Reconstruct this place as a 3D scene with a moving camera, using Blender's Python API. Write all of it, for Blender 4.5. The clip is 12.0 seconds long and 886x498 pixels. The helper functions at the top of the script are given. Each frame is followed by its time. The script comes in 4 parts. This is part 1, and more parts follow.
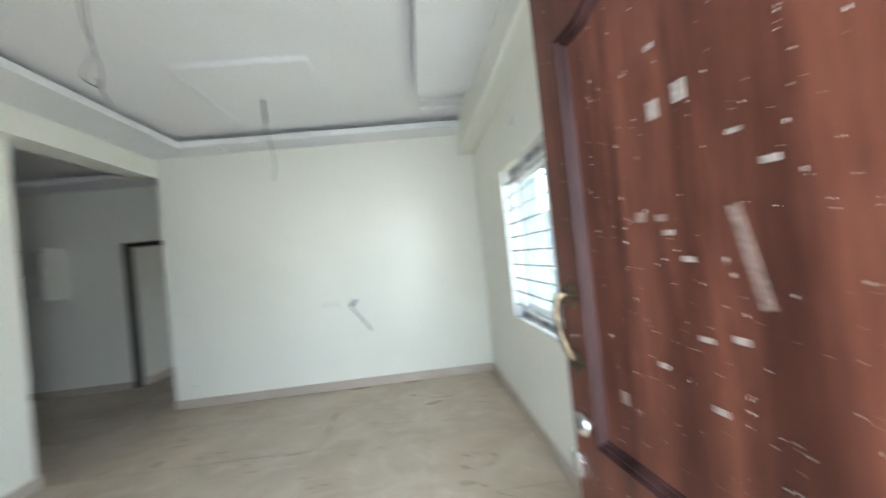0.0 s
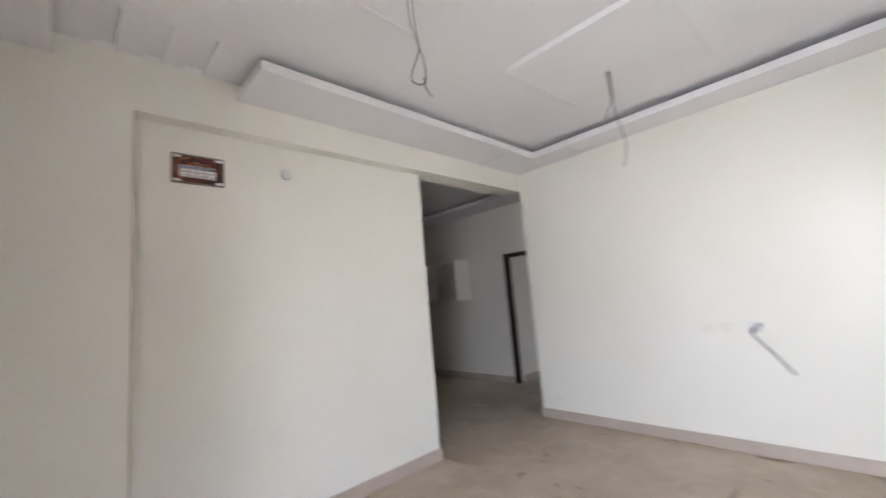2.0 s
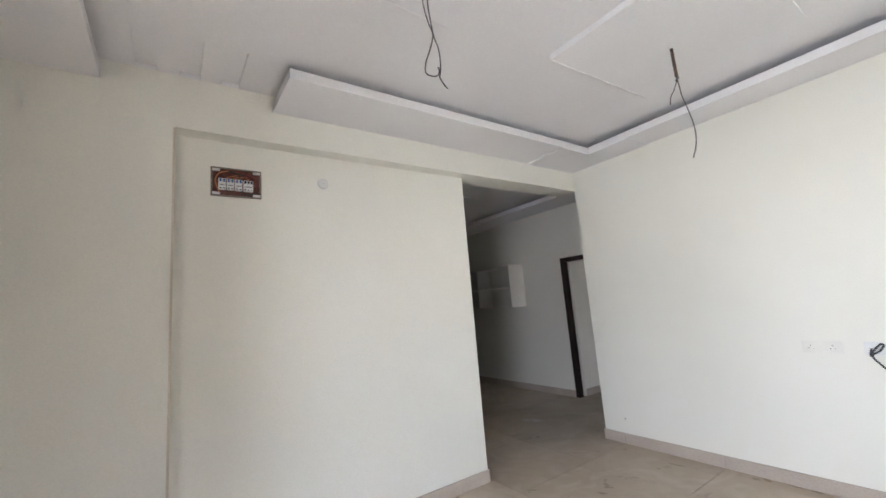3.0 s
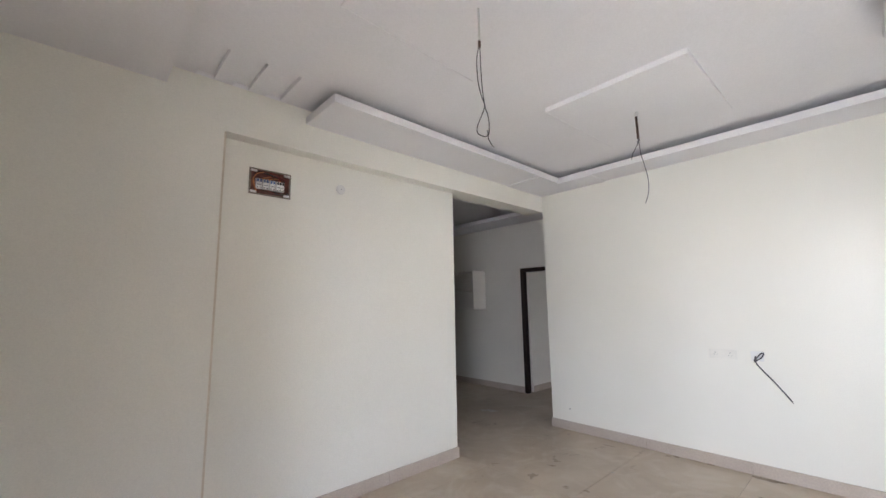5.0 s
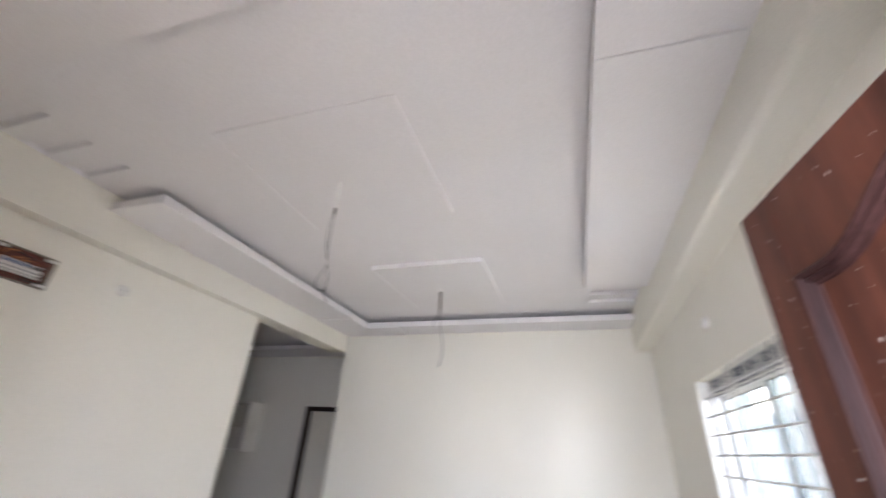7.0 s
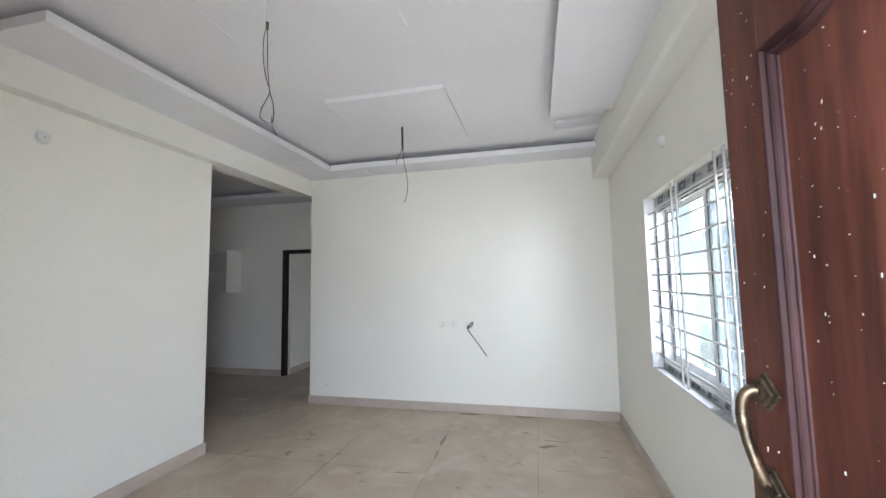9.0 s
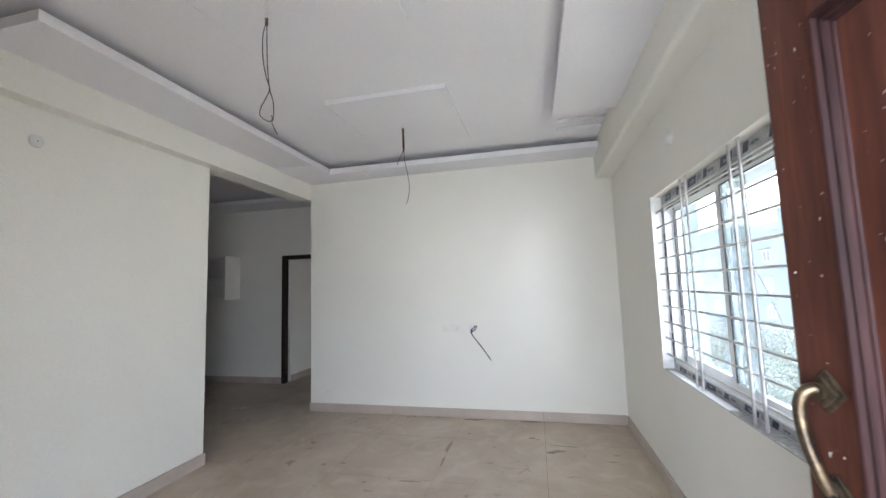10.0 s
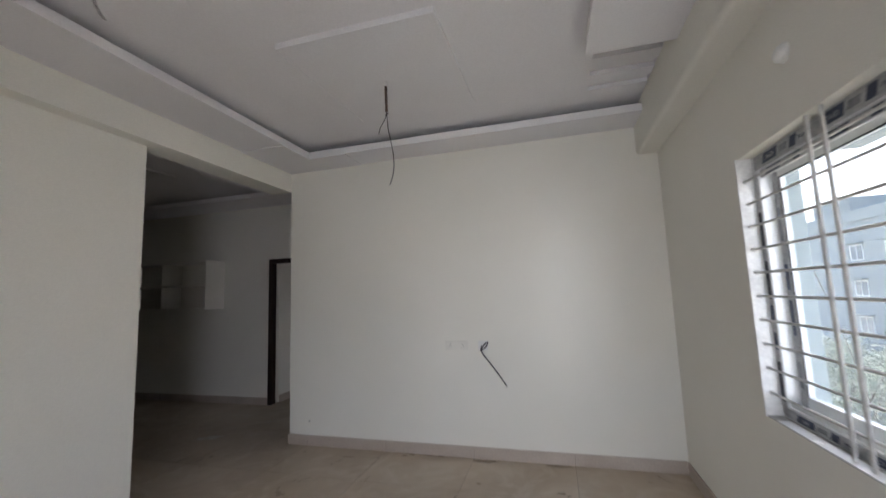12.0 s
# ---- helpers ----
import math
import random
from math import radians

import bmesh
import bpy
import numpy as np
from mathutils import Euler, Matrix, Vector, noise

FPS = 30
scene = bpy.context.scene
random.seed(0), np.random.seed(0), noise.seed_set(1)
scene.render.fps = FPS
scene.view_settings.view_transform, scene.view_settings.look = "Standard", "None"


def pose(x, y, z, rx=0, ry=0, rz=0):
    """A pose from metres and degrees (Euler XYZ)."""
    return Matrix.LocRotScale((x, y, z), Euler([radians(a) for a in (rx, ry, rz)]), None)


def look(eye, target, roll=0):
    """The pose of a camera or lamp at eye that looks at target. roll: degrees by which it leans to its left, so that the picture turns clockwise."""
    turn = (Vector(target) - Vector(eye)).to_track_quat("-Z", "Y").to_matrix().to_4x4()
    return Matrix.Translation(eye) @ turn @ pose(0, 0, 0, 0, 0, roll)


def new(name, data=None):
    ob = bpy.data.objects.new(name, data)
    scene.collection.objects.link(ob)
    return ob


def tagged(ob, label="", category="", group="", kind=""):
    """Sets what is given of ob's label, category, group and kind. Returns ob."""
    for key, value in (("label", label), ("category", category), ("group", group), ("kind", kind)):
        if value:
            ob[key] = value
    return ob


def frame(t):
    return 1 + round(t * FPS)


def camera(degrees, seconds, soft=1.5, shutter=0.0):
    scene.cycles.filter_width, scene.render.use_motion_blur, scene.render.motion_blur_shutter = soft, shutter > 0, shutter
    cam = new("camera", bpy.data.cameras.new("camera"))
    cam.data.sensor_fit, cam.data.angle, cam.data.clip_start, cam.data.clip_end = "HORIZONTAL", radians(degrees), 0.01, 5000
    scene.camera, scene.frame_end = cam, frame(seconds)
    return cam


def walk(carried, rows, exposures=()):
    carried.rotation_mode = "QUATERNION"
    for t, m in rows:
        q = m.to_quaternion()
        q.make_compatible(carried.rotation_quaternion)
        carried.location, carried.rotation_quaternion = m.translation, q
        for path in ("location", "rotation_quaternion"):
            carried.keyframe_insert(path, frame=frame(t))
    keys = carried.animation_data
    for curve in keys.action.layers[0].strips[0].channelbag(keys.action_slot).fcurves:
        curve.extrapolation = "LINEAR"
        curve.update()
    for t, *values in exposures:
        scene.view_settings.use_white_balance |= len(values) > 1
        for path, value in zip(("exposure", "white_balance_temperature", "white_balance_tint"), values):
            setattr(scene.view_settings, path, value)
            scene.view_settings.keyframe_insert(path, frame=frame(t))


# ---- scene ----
cam = camera(96.8, 12.0, shutter=0.8)
PATH = [
    (0, (0.391, 0.213, 1.464), (0.529, 2.208, 1.495), -5.9),
    (0.5, (0.462, 0.337, 1.504), (-0.013, 2.277, 1.6), -8.3),
    (1, (0.418, 0.55, 1.499), (-0.446, 2.349, 1.626), -6.7),
    (1.5, (0.305, 0.744, 1.501), (-0.845, 2.369, 1.696), -5.4),
    (2, (0.222, 0.929, 1.456), (-1.205, 2.308, 1.706), -4.9),
    (2.5, (0.176, 1.132, 1.504), (-1.462, 2.239, 1.807), -4.3),
    (3, (0.174, 1.179, 1.507), (-1.444, 2.319, 1.796), -4.6),
    (5, (0.327, 0.542, 1.507), (-1.127, 1.887, 1.786), -0.9),
    (5.5, (0.357, 0.464, 1.525), (-1.082, 1.808, 1.869), 0.4),
    (6, (0.373, 0.402, 1.567), (-0.9, 1.838, 2.132), 2.5),
    (6.5, (0.355, 0.331, 1.604), (-0.608, 1.909, 2.368), 4.0),
    (7, (0.352, 0.276, 1.612), (-0.216, 1.967, 2.516), 3.5),
    (7.2, (0.38, 0.298, 1.637), (-0.068, 2.02, 2.538), 3.8),
    (8.8, (0.367, 0.31, 1.54), (-0.084, 2.246, 1.764), -0.9),
    (9, (0.369, 0.327, 1.537), (-0.087, 2.268, 1.699), -1.0),
    (9.5, (0.343, 0.345, 1.534), (-0.112, 2.282, 1.737), -1.1),
    (10, (0.313, 0.379, 1.52), (-0.134, 2.32, 1.706), -1.8),
    (10.5, (0.313, 0.583, 1.507), (-0.184, 2.503, 1.764), -2.4),
    (11, (0.305, 0.764, 1.504), (-0.206, 2.681, 1.756), -2.9),
    (11.5, (0.287, 1.016, 1.483), (-0.231, 2.94, 1.662), -2.1),
    (12, (0.256, 1.278, 1.509), (-0.277, 3.193, 1.733), -2.1),
]
EXPOSURES = [(0.0, 3.6, 5850, 3), (0.5, 3.55, 5850, 5), (1.0, 3.33, 5880, 10), (1.5, 3.7, 6150, 18), (2.0, 3.7, 6150, 18), (3.0, 3.78, 6100, 15), (5.0, 3.65, 6150, 17), (5.5, 3.7, 6150, 17), (7.0, 3.6, 6200, 19), (8.8, 3.57, 5880, 13), (9.1, 3.5, 5880, 13), (9.6, 3.35, 5880, 11), (10.0, 3.4, 5950, 14), (10.5, 2.7, 6150, 13), (11.0, 2.53, 6250, 17), (12.0, 2.63, 6250, 17)]
walk(cam, [(t, look(eye, target, roll)) for t, eye, target, roll in PATH], EXPOSURES)

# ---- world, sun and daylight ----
SKY, SIDE_W, ROOM_W = 0.15, 128.0, 0.03  # strengths of the sky and of the stand-in daylight lamps in unseen openings
world = bpy.data.worlds.new("sky")
scene.world = world
world.use_nodes = True
wn = world.node_tree
sky = wn.nodes.new("ShaderNodeTexSky")
sky.sky_type = "NISHITA"
sky.sun_disc = False
sky.sun_elevation = radians(61)
sky.sun_rotation = radians(25)
sky.air_density, sky.dust_density, sky.ozone_density = 1.0, 8.0, 0.6
wn.links.new(sky.outputs["Color"], wn.nodes["Background"].inputs["Color"])
wn.nodes["Background"].inputs["Strength"].default_value = SKY

sun_data = bpy.data.lights.new("sun", "SUN")
sun_data.energy, sun_data.angle, sun_data.color = 3.0, radians(0.6), (1.0, 0.96, 0.90)
sun = new("sun", sun_data)
SUN_AZ, SUN_EL = radians(25), radians(61)  # clockwise from +y, above the horizon
sun.matrix_basis = look((90 * math.sin(SUN_AZ) * math.cos(SUN_EL), 90 * math.cos(SUN_AZ) * math.cos(SUN_EL), 90 * math.sin(SUN_EL)), (0, 0, 0))

# added area lamp for daylight by the entrance door, between an assumed corridor's parapet and slab
side_light = bpy.data.lights.new("assumed_corridor_daylight", "AREA")
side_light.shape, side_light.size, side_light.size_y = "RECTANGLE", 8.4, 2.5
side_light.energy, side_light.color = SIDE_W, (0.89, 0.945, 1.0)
new("assumed_corridor_daylight", side_light).matrix_basis = look((1.25, -2.93, 1.70), (1.25, 0.0, 1.70))

# added fill lamp at an assumed, unseen window of the side room beyond the inner doorway
room_light = bpy.data.lights.new("side_room_fill", "AREA")
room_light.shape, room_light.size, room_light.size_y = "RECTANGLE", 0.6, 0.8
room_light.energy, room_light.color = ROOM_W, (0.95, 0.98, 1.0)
new("side_room_fill", room_light).matrix_basis = look((-0.80, 7.8, 1.7), (-3.5, 7.7, 1.2))


# ---- materials ----
def nodes_of(name):
    m = bpy.data.materials.new(name)
    m.use_nodes = True
    return m, m.node_tree.nodes, m.node_tree.links, m.node_tree.nodes["Principled BSDF"]


def surface(name, c1, c2, scale=1.2, fine=60.0, rough=0.7, bump=0.1, dist=0.002, metallic=0.0, stretch=(1, 1, 1), fine_amount=0.25, per_piece=0.0, rough_var=0.1, spec=0.5):
    """A material with large stains between two colours, a fine grain and relief."""
    m, n, l, p = nodes_of(name)
    geo = n.new("ShaderNodeNewGeometry")
    mp = n.new("ShaderNodeMapping")
    mp.inputs["Scale"].default_value = stretch
    l.new(geo.outputs["Position"], mp.inputs["Vector"])
    big = n.new("ShaderNodeTexNoise")
    big.inputs["Scale"].default_value, big.inputs["Detail"].default_value = scale, 5.0
    small = n.new("ShaderNodeTexNoise")
    small.inputs["Scale"].default_value, small.inputs["Detail"].default_value = fine, 3.0
    l.new(mp.outputs["Vector"], big.inputs["Vector"])
    l.new(mp.outputs["Vector"], small.inputs["Vector"])
    ramp = n.new("ShaderNodeValToRGB")
    ramp.color_ramp.elements[0].position, ramp.color_ramp.elements[1].position = 0.32, 0.68
    ramp.color_ramp.elements[0].color, ramp.color_ramp.elements[1].color = (*c1, 1), (*c2, 1)
    l.new(big.outputs["Fac"], ramp.inputs["Fac"])
    hsv = n.new("ShaderNodeHueSaturation")
    value = n.new("ShaderNodeMapRange")
    value.inputs["From Min"].default_value, value.inputs["From Max"].default_value = 0.3, 0.7
    value.inputs["To Min"].default_value, value.inputs["To Max"].default_value = 1 - fine_amount, 1 + fine_amount
    l.new(small.outputs["Fac"], value.inputs["Value"])
    if per_piece:
        info = n.new("ShaderNodeObjectInfo")
        piece = n.new("ShaderNodeMapRange")
        piece.inputs["To Min"].default_value, piece.inputs["To Max"].default_value = 1 - per_piece, 1 + per_piece
        l.new(info.outputs["Random"], piece.inputs["Value"])
        mul = n.new("ShaderNodeMath")
        mul.operation = "MULTIPLY"
        l.new(value.outputs["Result"], mul.inputs[0])
        l.new(piece.outputs["Result"], mul.inputs[1])
        l.new(mul.outputs["Value"], hsv.inputs["Value"])
    else:
        l.new(value.outputs["Result"], hsv.inputs["Value"])
    l.new(ramp.outputs["Color"], hsv.inputs["Color"])
    l.new(hsv.outputs["Color"], p.inputs["Base Color"])
    rr = n.new("ShaderNodeMapRange")
    rr.inputs["To Min"].default_value, rr.inputs["To Max"].default_value = max(0.02, rough - rough_var), min(1, rough + rough_var)
    l.new(big.outputs["Fac"], rr.inputs["Value"])
    l.new(rr.outputs["Result"], p.inputs["Roughness"])
    p.inputs["Metallic"].default_value = metallic
    p.inputs["Specular IOR Level"].default_value = spec
    b = n.new("ShaderNodeBump")
    b.inputs["Strength"].default_value, b.inputs["Distance"].default_value = bump, dist
    l.new(small.outputs["Fac"], b.inputs["Height"])
    l.new(b.outputs["Normal"], p.inputs["Normal"])
    if spec == 0.0:
        matt = n.new("ShaderNodeBsdfDiffuse")
        l.new(hsv.outputs["Color"], matt.inputs["Color"])
        if bump > 0.05:
            l.new(b.outputs["Normal"], matt.inputs["Normal"])
        l.new(matt.outputs["BSDF"], n["Material Output"].inputs["Surface"])
        n.remove(p)
    return m


def tile_material():
    """Beige vitrified tile under building dust: scuffs, smears and fine dirt."""
    m, n, l, p = nodes_of("dusty_tile")
    geo = n.new("ShaderNodeNewGeometry")
    info = n.new("ShaderNodeObjectInfo")
    big = n.new("ShaderNodeTexNoise")
    big.inputs["Scale"].default_value, big.inputs["Detail"].default_value, big.inputs["Distortion"].default_value = 1.1, 6.0, 1.2
    mid = n.new("ShaderNodeTexNoise")
    mid.inputs["Scale"].default_value, mid.inputs["Detail"].default_value, mid.inputs["Distortion"].default_value = 2.6, 8.0, 2.0
    small = n.new("ShaderNodeTexNoise")
    small.inputs["Scale"].default_value, small.inputs["Detail"].default_value = 90.0, 3.0
    for t in (big, mid, small):
        l.new(geo.outputs["Position"], t.inputs["Vector"])
    base = n.new("ShaderNodeValToRGB")
    base.color_ramp.elements[0].position, base.color_ramp.elements[1].position = 0.3, 0.7
    base.color_ramp.elements[0].color, base.color_ramp.elements[1].color = (0.44, 0.350, 0.255, 1), (0.59, 0.495, 0.385, 1)
    l.new(big.outputs["Fac"], base.inputs["Fac"])
    smear = n.new("ShaderNodeValToRGB")
    smear.color_ramp.elements[0].position, smear.color_ramp.elements[1].position = 0.48, 0.72
    smear.color_ramp.elements[0].color, smear.color_ramp.elements[1].color = (0, 0, 0, 1), (1, 1, 1, 1)
    l.new(mid.outputs["Fac"], smear.inputs["Fac"])
    dust = n.new("ShaderNodeMixRGB")
    dust.inputs["Color2"].default_value = (0.66, 0.595, 0.51, 1)
    sc = n.new("ShaderNodeMath")
    sc.operation, sc.inputs[1].default_value = "MULTIPLY", 0.55
    l.new(smear.outputs["Color"], sc.inputs[0])
    l.new(sc.outputs["Value"], dust.inputs["Fac"])
    l.new(base.outputs["Color"], dust.inputs["Color1"])
    dirt = n.new("ShaderNodeValToRGB")
    dirt.color_ramp.elements[0].position, dirt.color_ramp.elements[1].position = 0.285, 0.345
    dirt.color_ramp.elements[0].color, dirt.color_ramp.elements[1].color = (0.62, 0.57, 0.51, 1), (1, 1, 1, 1)
    l.new(mid.outputs["Fac"], dirt.inputs["Fac"])
    mul = n.new("ShaderNodeMixRGB")
    mul.blend_type, mul.inputs["Fac"].default_value = "MULTIPLY", 1.0
    l.new(dust.outputs["Color"], mul.inputs["Color1"])
    l.new(dirt.outputs["Color"], mul.inputs["Color2"])
    hsv = n.new("ShaderNodeHueSaturation")
    tone = n.new("ShaderNodeMapRange")
    tone.inputs["To Min"].default_value, tone.inputs["To Max"].default_value = 0.96, 1.04
    l.new(info.outputs["Random"], tone.inputs["Value"])
    l.new(tone.outputs["Result"], hsv.inputs["Value"])
    l.new(mul.outputs["Color"], hsv.inputs["Color"])
    l.new(hsv.outputs["Color"], p.inputs["Base Color"])
    rr = n.new("ShaderNodeMapRange")
    rr.inputs["To Min"].default_value, rr.inputs["To Max"].default_value = 0.28, 0.55
    l.new(mid.outputs["Fac"], rr.inputs["Value"])
    l.new(rr.outputs["Result"], p.inputs["Roughness"])
    b = n.new("ShaderNodeBump")
    b.inputs["Strength"].default_value, b.inputs["Distance"].default_value = 0.06, 0.001
    l.new(small.outputs["Fac"], b.inputs["Height"])
    l.new(b.outputs["Normal"], p.inputs["Normal"])
    return m


def wood_material(name, dark, light, gloss=0.35, spec=0.22):
    """Stained and varnished wood with an upright grain."""
    m, n, l, p = nodes_of(name)
    co = n.new("ShaderNodeTexCoord")
    mp = n.new("ShaderNodeMapping")
    mp.inputs["Scale"].default_value = (9.0, 9.0, 0.7)
    l.new(co.outputs["Object"], mp.inputs["Vector"])
    fig = n.new("ShaderNodeTexNoise")
    fig.inputs["Scale"].default_value, fig.inputs["Detail"].default_value, fig.inputs["Distortion"].default_value = 1.3, 6.0, 0.7
    grain = n.new("ShaderNodeTexNoise")
    grain.inputs["Scale"].default_value, grain.inputs["Detail"].default_value = 14.0, 4.0
    blot = n.new("ShaderNodeTexNoise")
    blot.inputs["Scale"].default_value, blot.inputs["Detail"].default_value = 3.0, 3.0
    l.new(mp.outputs["Vector"], fig.inputs["Vector"])
    l.new(mp.outputs["Vector"], grain.inputs["Vector"])
    l.new(co.outputs["Object"], blot.inputs["Vector"])
    ramp = n.new("ShaderNodeValToRGB")
    ramp.color_ramp.elements[0].position, ramp.color_ramp.elements[1].position = 0.34, 0.66
    ramp.color_ramp.elements[0].color, ramp.color_ramp.elements[1].color = (*dark, 1), (*light, 1)
    l.new(fig.outputs["Fac"], ramp.inputs["Fac"])
    hsv = n.new("ShaderNodeHueSaturation")
    add = n.new("ShaderNodeMath")
    add.operation = "ADD"
    l.new(grain.outputs["Fac"], add.inputs[0])
    l.new(blot.outputs["Fac"], add.inputs[1])
    vr = n.new("ShaderNodeMapRange")
    vr.inputs["From Min"].default_value, vr.inputs["From Max"].default_value = 0.6, 1.4
    vr.inputs["To Min"].default_value, vr.inputs["To Max"].default_value = 0.55, 1.40
    l.new(add.outputs["Value"], vr.inputs["Value"])
    l.new(vr.outputs["Result"], hsv.inputs["Value"])
    l.new(ramp.outputs["Color"], hsv.inputs["Color"])
    l.new(hsv.outputs["Color"], p.inputs["Base Color"])
    p.inputs["Roughness"].default_value = gloss
    p.inputs["Specular IOR Level"].default_value = spec
    b = n.new("ShaderNodeBump")
    b.inputs["Strength"].default_value, b.inputs["Distance"].default_value = 0.15, 0.001
    l.new(grain.outputs["Fac"], b.inputs["Height"])
    l.new(b.outputs["Normal"], p.inputs["Normal"])
    return m


def plain(name, colour, rough=0.5, metallic=0.0):
    return surface(name, [c * 0.93 for c in colour], [min(1, c * 1.05) for c in colour], 6.0, 150.0, rough, 0.05, 0.0005, metallic, fine_amount=0.06, rough_var=0.05)


def glass_material():
    m, n, l, p = nodes_of("window_glass")
    out = n["Material Output"]
    clear = n.new("ShaderNodeBsdfTransparent")
    clear.inputs["Color"].default_value = (0.82, 0.88, 0.91, 1)
    gloss = n.new("ShaderNodeBsdfGlossy")
    gloss.inputs["Roughness"].default_value = 0.02
    mix = n.new("ShaderNodeMixShader")
    mix.inputs["Fac"].default_value = 0.05
    l.new(clear.outputs["BSDF"], mix.inputs[1])
    l.new(gloss.outputs["BSDF"], mix.inputs[2])
    # veil of dust on the pane, which also stands in for haze outside
    veil = n.new("ShaderNodeBsdfTranslucent")
    veil.inputs["Color"].default_value = (0.62, 0.70, 0.72, 1)
    dust = n.new("ShaderNodeTexNoise")
    dust.inputs["Scale"].default_value, dust.inputs["Detail"].default_value = 5.0, 4.0
    amount = n.new("ShaderNodeMapRange")
    amount.inputs["To Min"].default_value, amount.inputs["To Max"].default_value = 0.035, 0.08
    dusty = n.new("ShaderNodeMixShader")
    l.new(dust.outputs["Fac"], amount.inputs["Value"])
    l.new(amount.outputs["Result"], dusty.inputs["Fac"])
    l.new(mix.outputs["Shader"], dusty.inputs[1])
    l.new(veil.outputs["BSDF"], dusty.inputs[2])
    l.new(dusty.outputs["Shader"], out.inputs["Surface"])
    return m


def milky_material():
    """Two overlapping dusty panes: part clear, part milky."""
    m, n, l, p = nodes_of("milky_glass")
    clear = n.new("ShaderNodeBsdfTransparent")
    clear.inputs["Color"].default_value = (0.72, 0.75, 0.75, 1)
    veil = n.new("ShaderNodeBsdfTranslucent")
    veil.inputs["Color"].default_value = (0.34, 0.355, 0.355, 1)
    dust = n.new("ShaderNodeTexNoise")
    dust.inputs["Scale"].default_value = 7.0
    amount = n.new("ShaderNodeMapRange")
    amount.inputs["To Min"].default_value, amount.inputs["To Max"].default_value = 0.30, 0.5
    mix = n.new("ShaderNodeMixShader")
    l.new(dust.outputs["Fac"], amount.inputs["Value"])
    l.new(amount.outputs["Result"], mix.inputs["Fac"])
    l.new(clear.outputs["BSDF"], mix.inputs[1])
    l.new(veil.outputs["BSDF"], mix.inputs[2])
    l.new(mix.outputs["Shader"], n["Material Output"].inputs["Surface"])
    return m


WALL = surface("wall_paint", (0.825, 0.805, 0.725), (0.865, 0.845, 0.77), 0.8, 150.0, 0.95, 0.16, 0.0012, fine_amount=0.035, spec=0.0)
CEIL = surface("ceiling_paint", (0.82, 0.80, 0.805), (0.86, 0.845, 0.85), 0.9, 90.0, 0.9, 0.1, 0.001, fine_amount=0.025, spec=0.0)
SKIRT = surface("skirting_tile", (0.46, 0.385, 0.32), (0.56, 0.485, 0.415), 3.0, 80.0, 0.4, 0.05, 0.001, fine_amount=0.08, per_piece=0.03)
TILE = tile_material()
GROUT = surface("joint_grout", (0.28, 0.23, 0.175), (0.38, 0.32, 0.255), 5.0, 200.0, 0.9, 0.2, 0.001)
TEAK = wood_material("stained_teak", (0.036, 0.0120, 0.0080), (0.092, 0.0315, 0.0195), 0.42)
MOULD = wood_material("moulding_teak", (0.012, 0.005, 0.005), (0.050, 0.0225, 0.021), 0.5, 0.12)
DARKWOOD = wood_material("dark_brown_wood", (0.018, 0.011, 0.009), (0.04, 0.026, 0.02), 0.5)
WHITE_FLECK = plain("dried_white_paint", (0.48, 0.46, 0.42), 0.6)
SMEAR = surface("dried_mop_smear", (0.44, 0.37, 0.29), (0.60, 0.52, 0.43), 18.0, 120.0, 0.75, 0.1, 0.001)
PLASTER = surface("spilt_plaster", (0.52, 0.49, 0.44), (0.66, 0.63, 0.58), 14.0, 120.0, 0.9, 0.3, 0.002)
SCUFF = surface("dark_scuff", (0.26, 0.21, 0.155), (0.42, 0.345, 0.265), 25.0, 150.0, 0.8, 0.1, 0.001)
STICKER = surface("faded_sticker", (0.15, 0.118, 0.10), (0.24, 0.20, 0.18), 40.0, 150.0, 0.6, 0.1, 0.001)
TAPE = surface("old_tape", (0.085, 0.05, 0.04), (0.17, 0.12, 0.10), 30.0, 120.0, 0.5, 0.1, 0.001)
BRONZE = surface("dark_bronze", (0.035, 0.028, 0.02), (0.13, 0.095, 0.06), 30.0, 150.0, 0.5, 0.3, 0.001, 0.8)
BRASS = surface("tarnished_brass", (0.04, 0.032, 0.024), (0.21, 0.155, 0.095), 26.0, 150.0, 0.4, 0.15, 0.001, 0.9)
CHROME = surface("worn_chrome", (0.55, 0.55, 0.55), (0.75, 0.75, 0.76), 20.0, 150.0, 0.25, 0.05, 0.001, 1.0)
UPVC = surface("white_upvc", (0.76, 0.77, 0.76), (0.83, 0.84, 0.83), 5.0, 90.0, 0.35, 0.05, 0.0006, fine_amount=0.03)
FILM = surface("protective_film", (0.30, 0.305, 0.31), (0.50, 0.50, 0.49), 16.0, 90.0, 0.35, 0.3, 0.002, fine_amount=0.15, stretch=(1, 0.6, 1))
NAVY = surface("navy_print", (0.012, 0.02, 0.05), (0.03, 0.045, 0.09), 20.0, 120.0, 0.4, 0.1, 0.001)
GREYPRINT = surface("grey_print", (0.16, 0.17, 0.18), (0.30, 0.30, 0.31), 25.0, 120.0, 0.45, 0.1, 0.001)
GASKET = plain("black_gasket", (0.025, 0.027, 0.03), 0.6)
GRILLE = surface("white_grille_paint", (0.48, 0.47, 0.45), (0.62, 0.61, 0.58), 30.0, 150.0, 0.45, 0.2, 0.001, fine_amount=0.08)
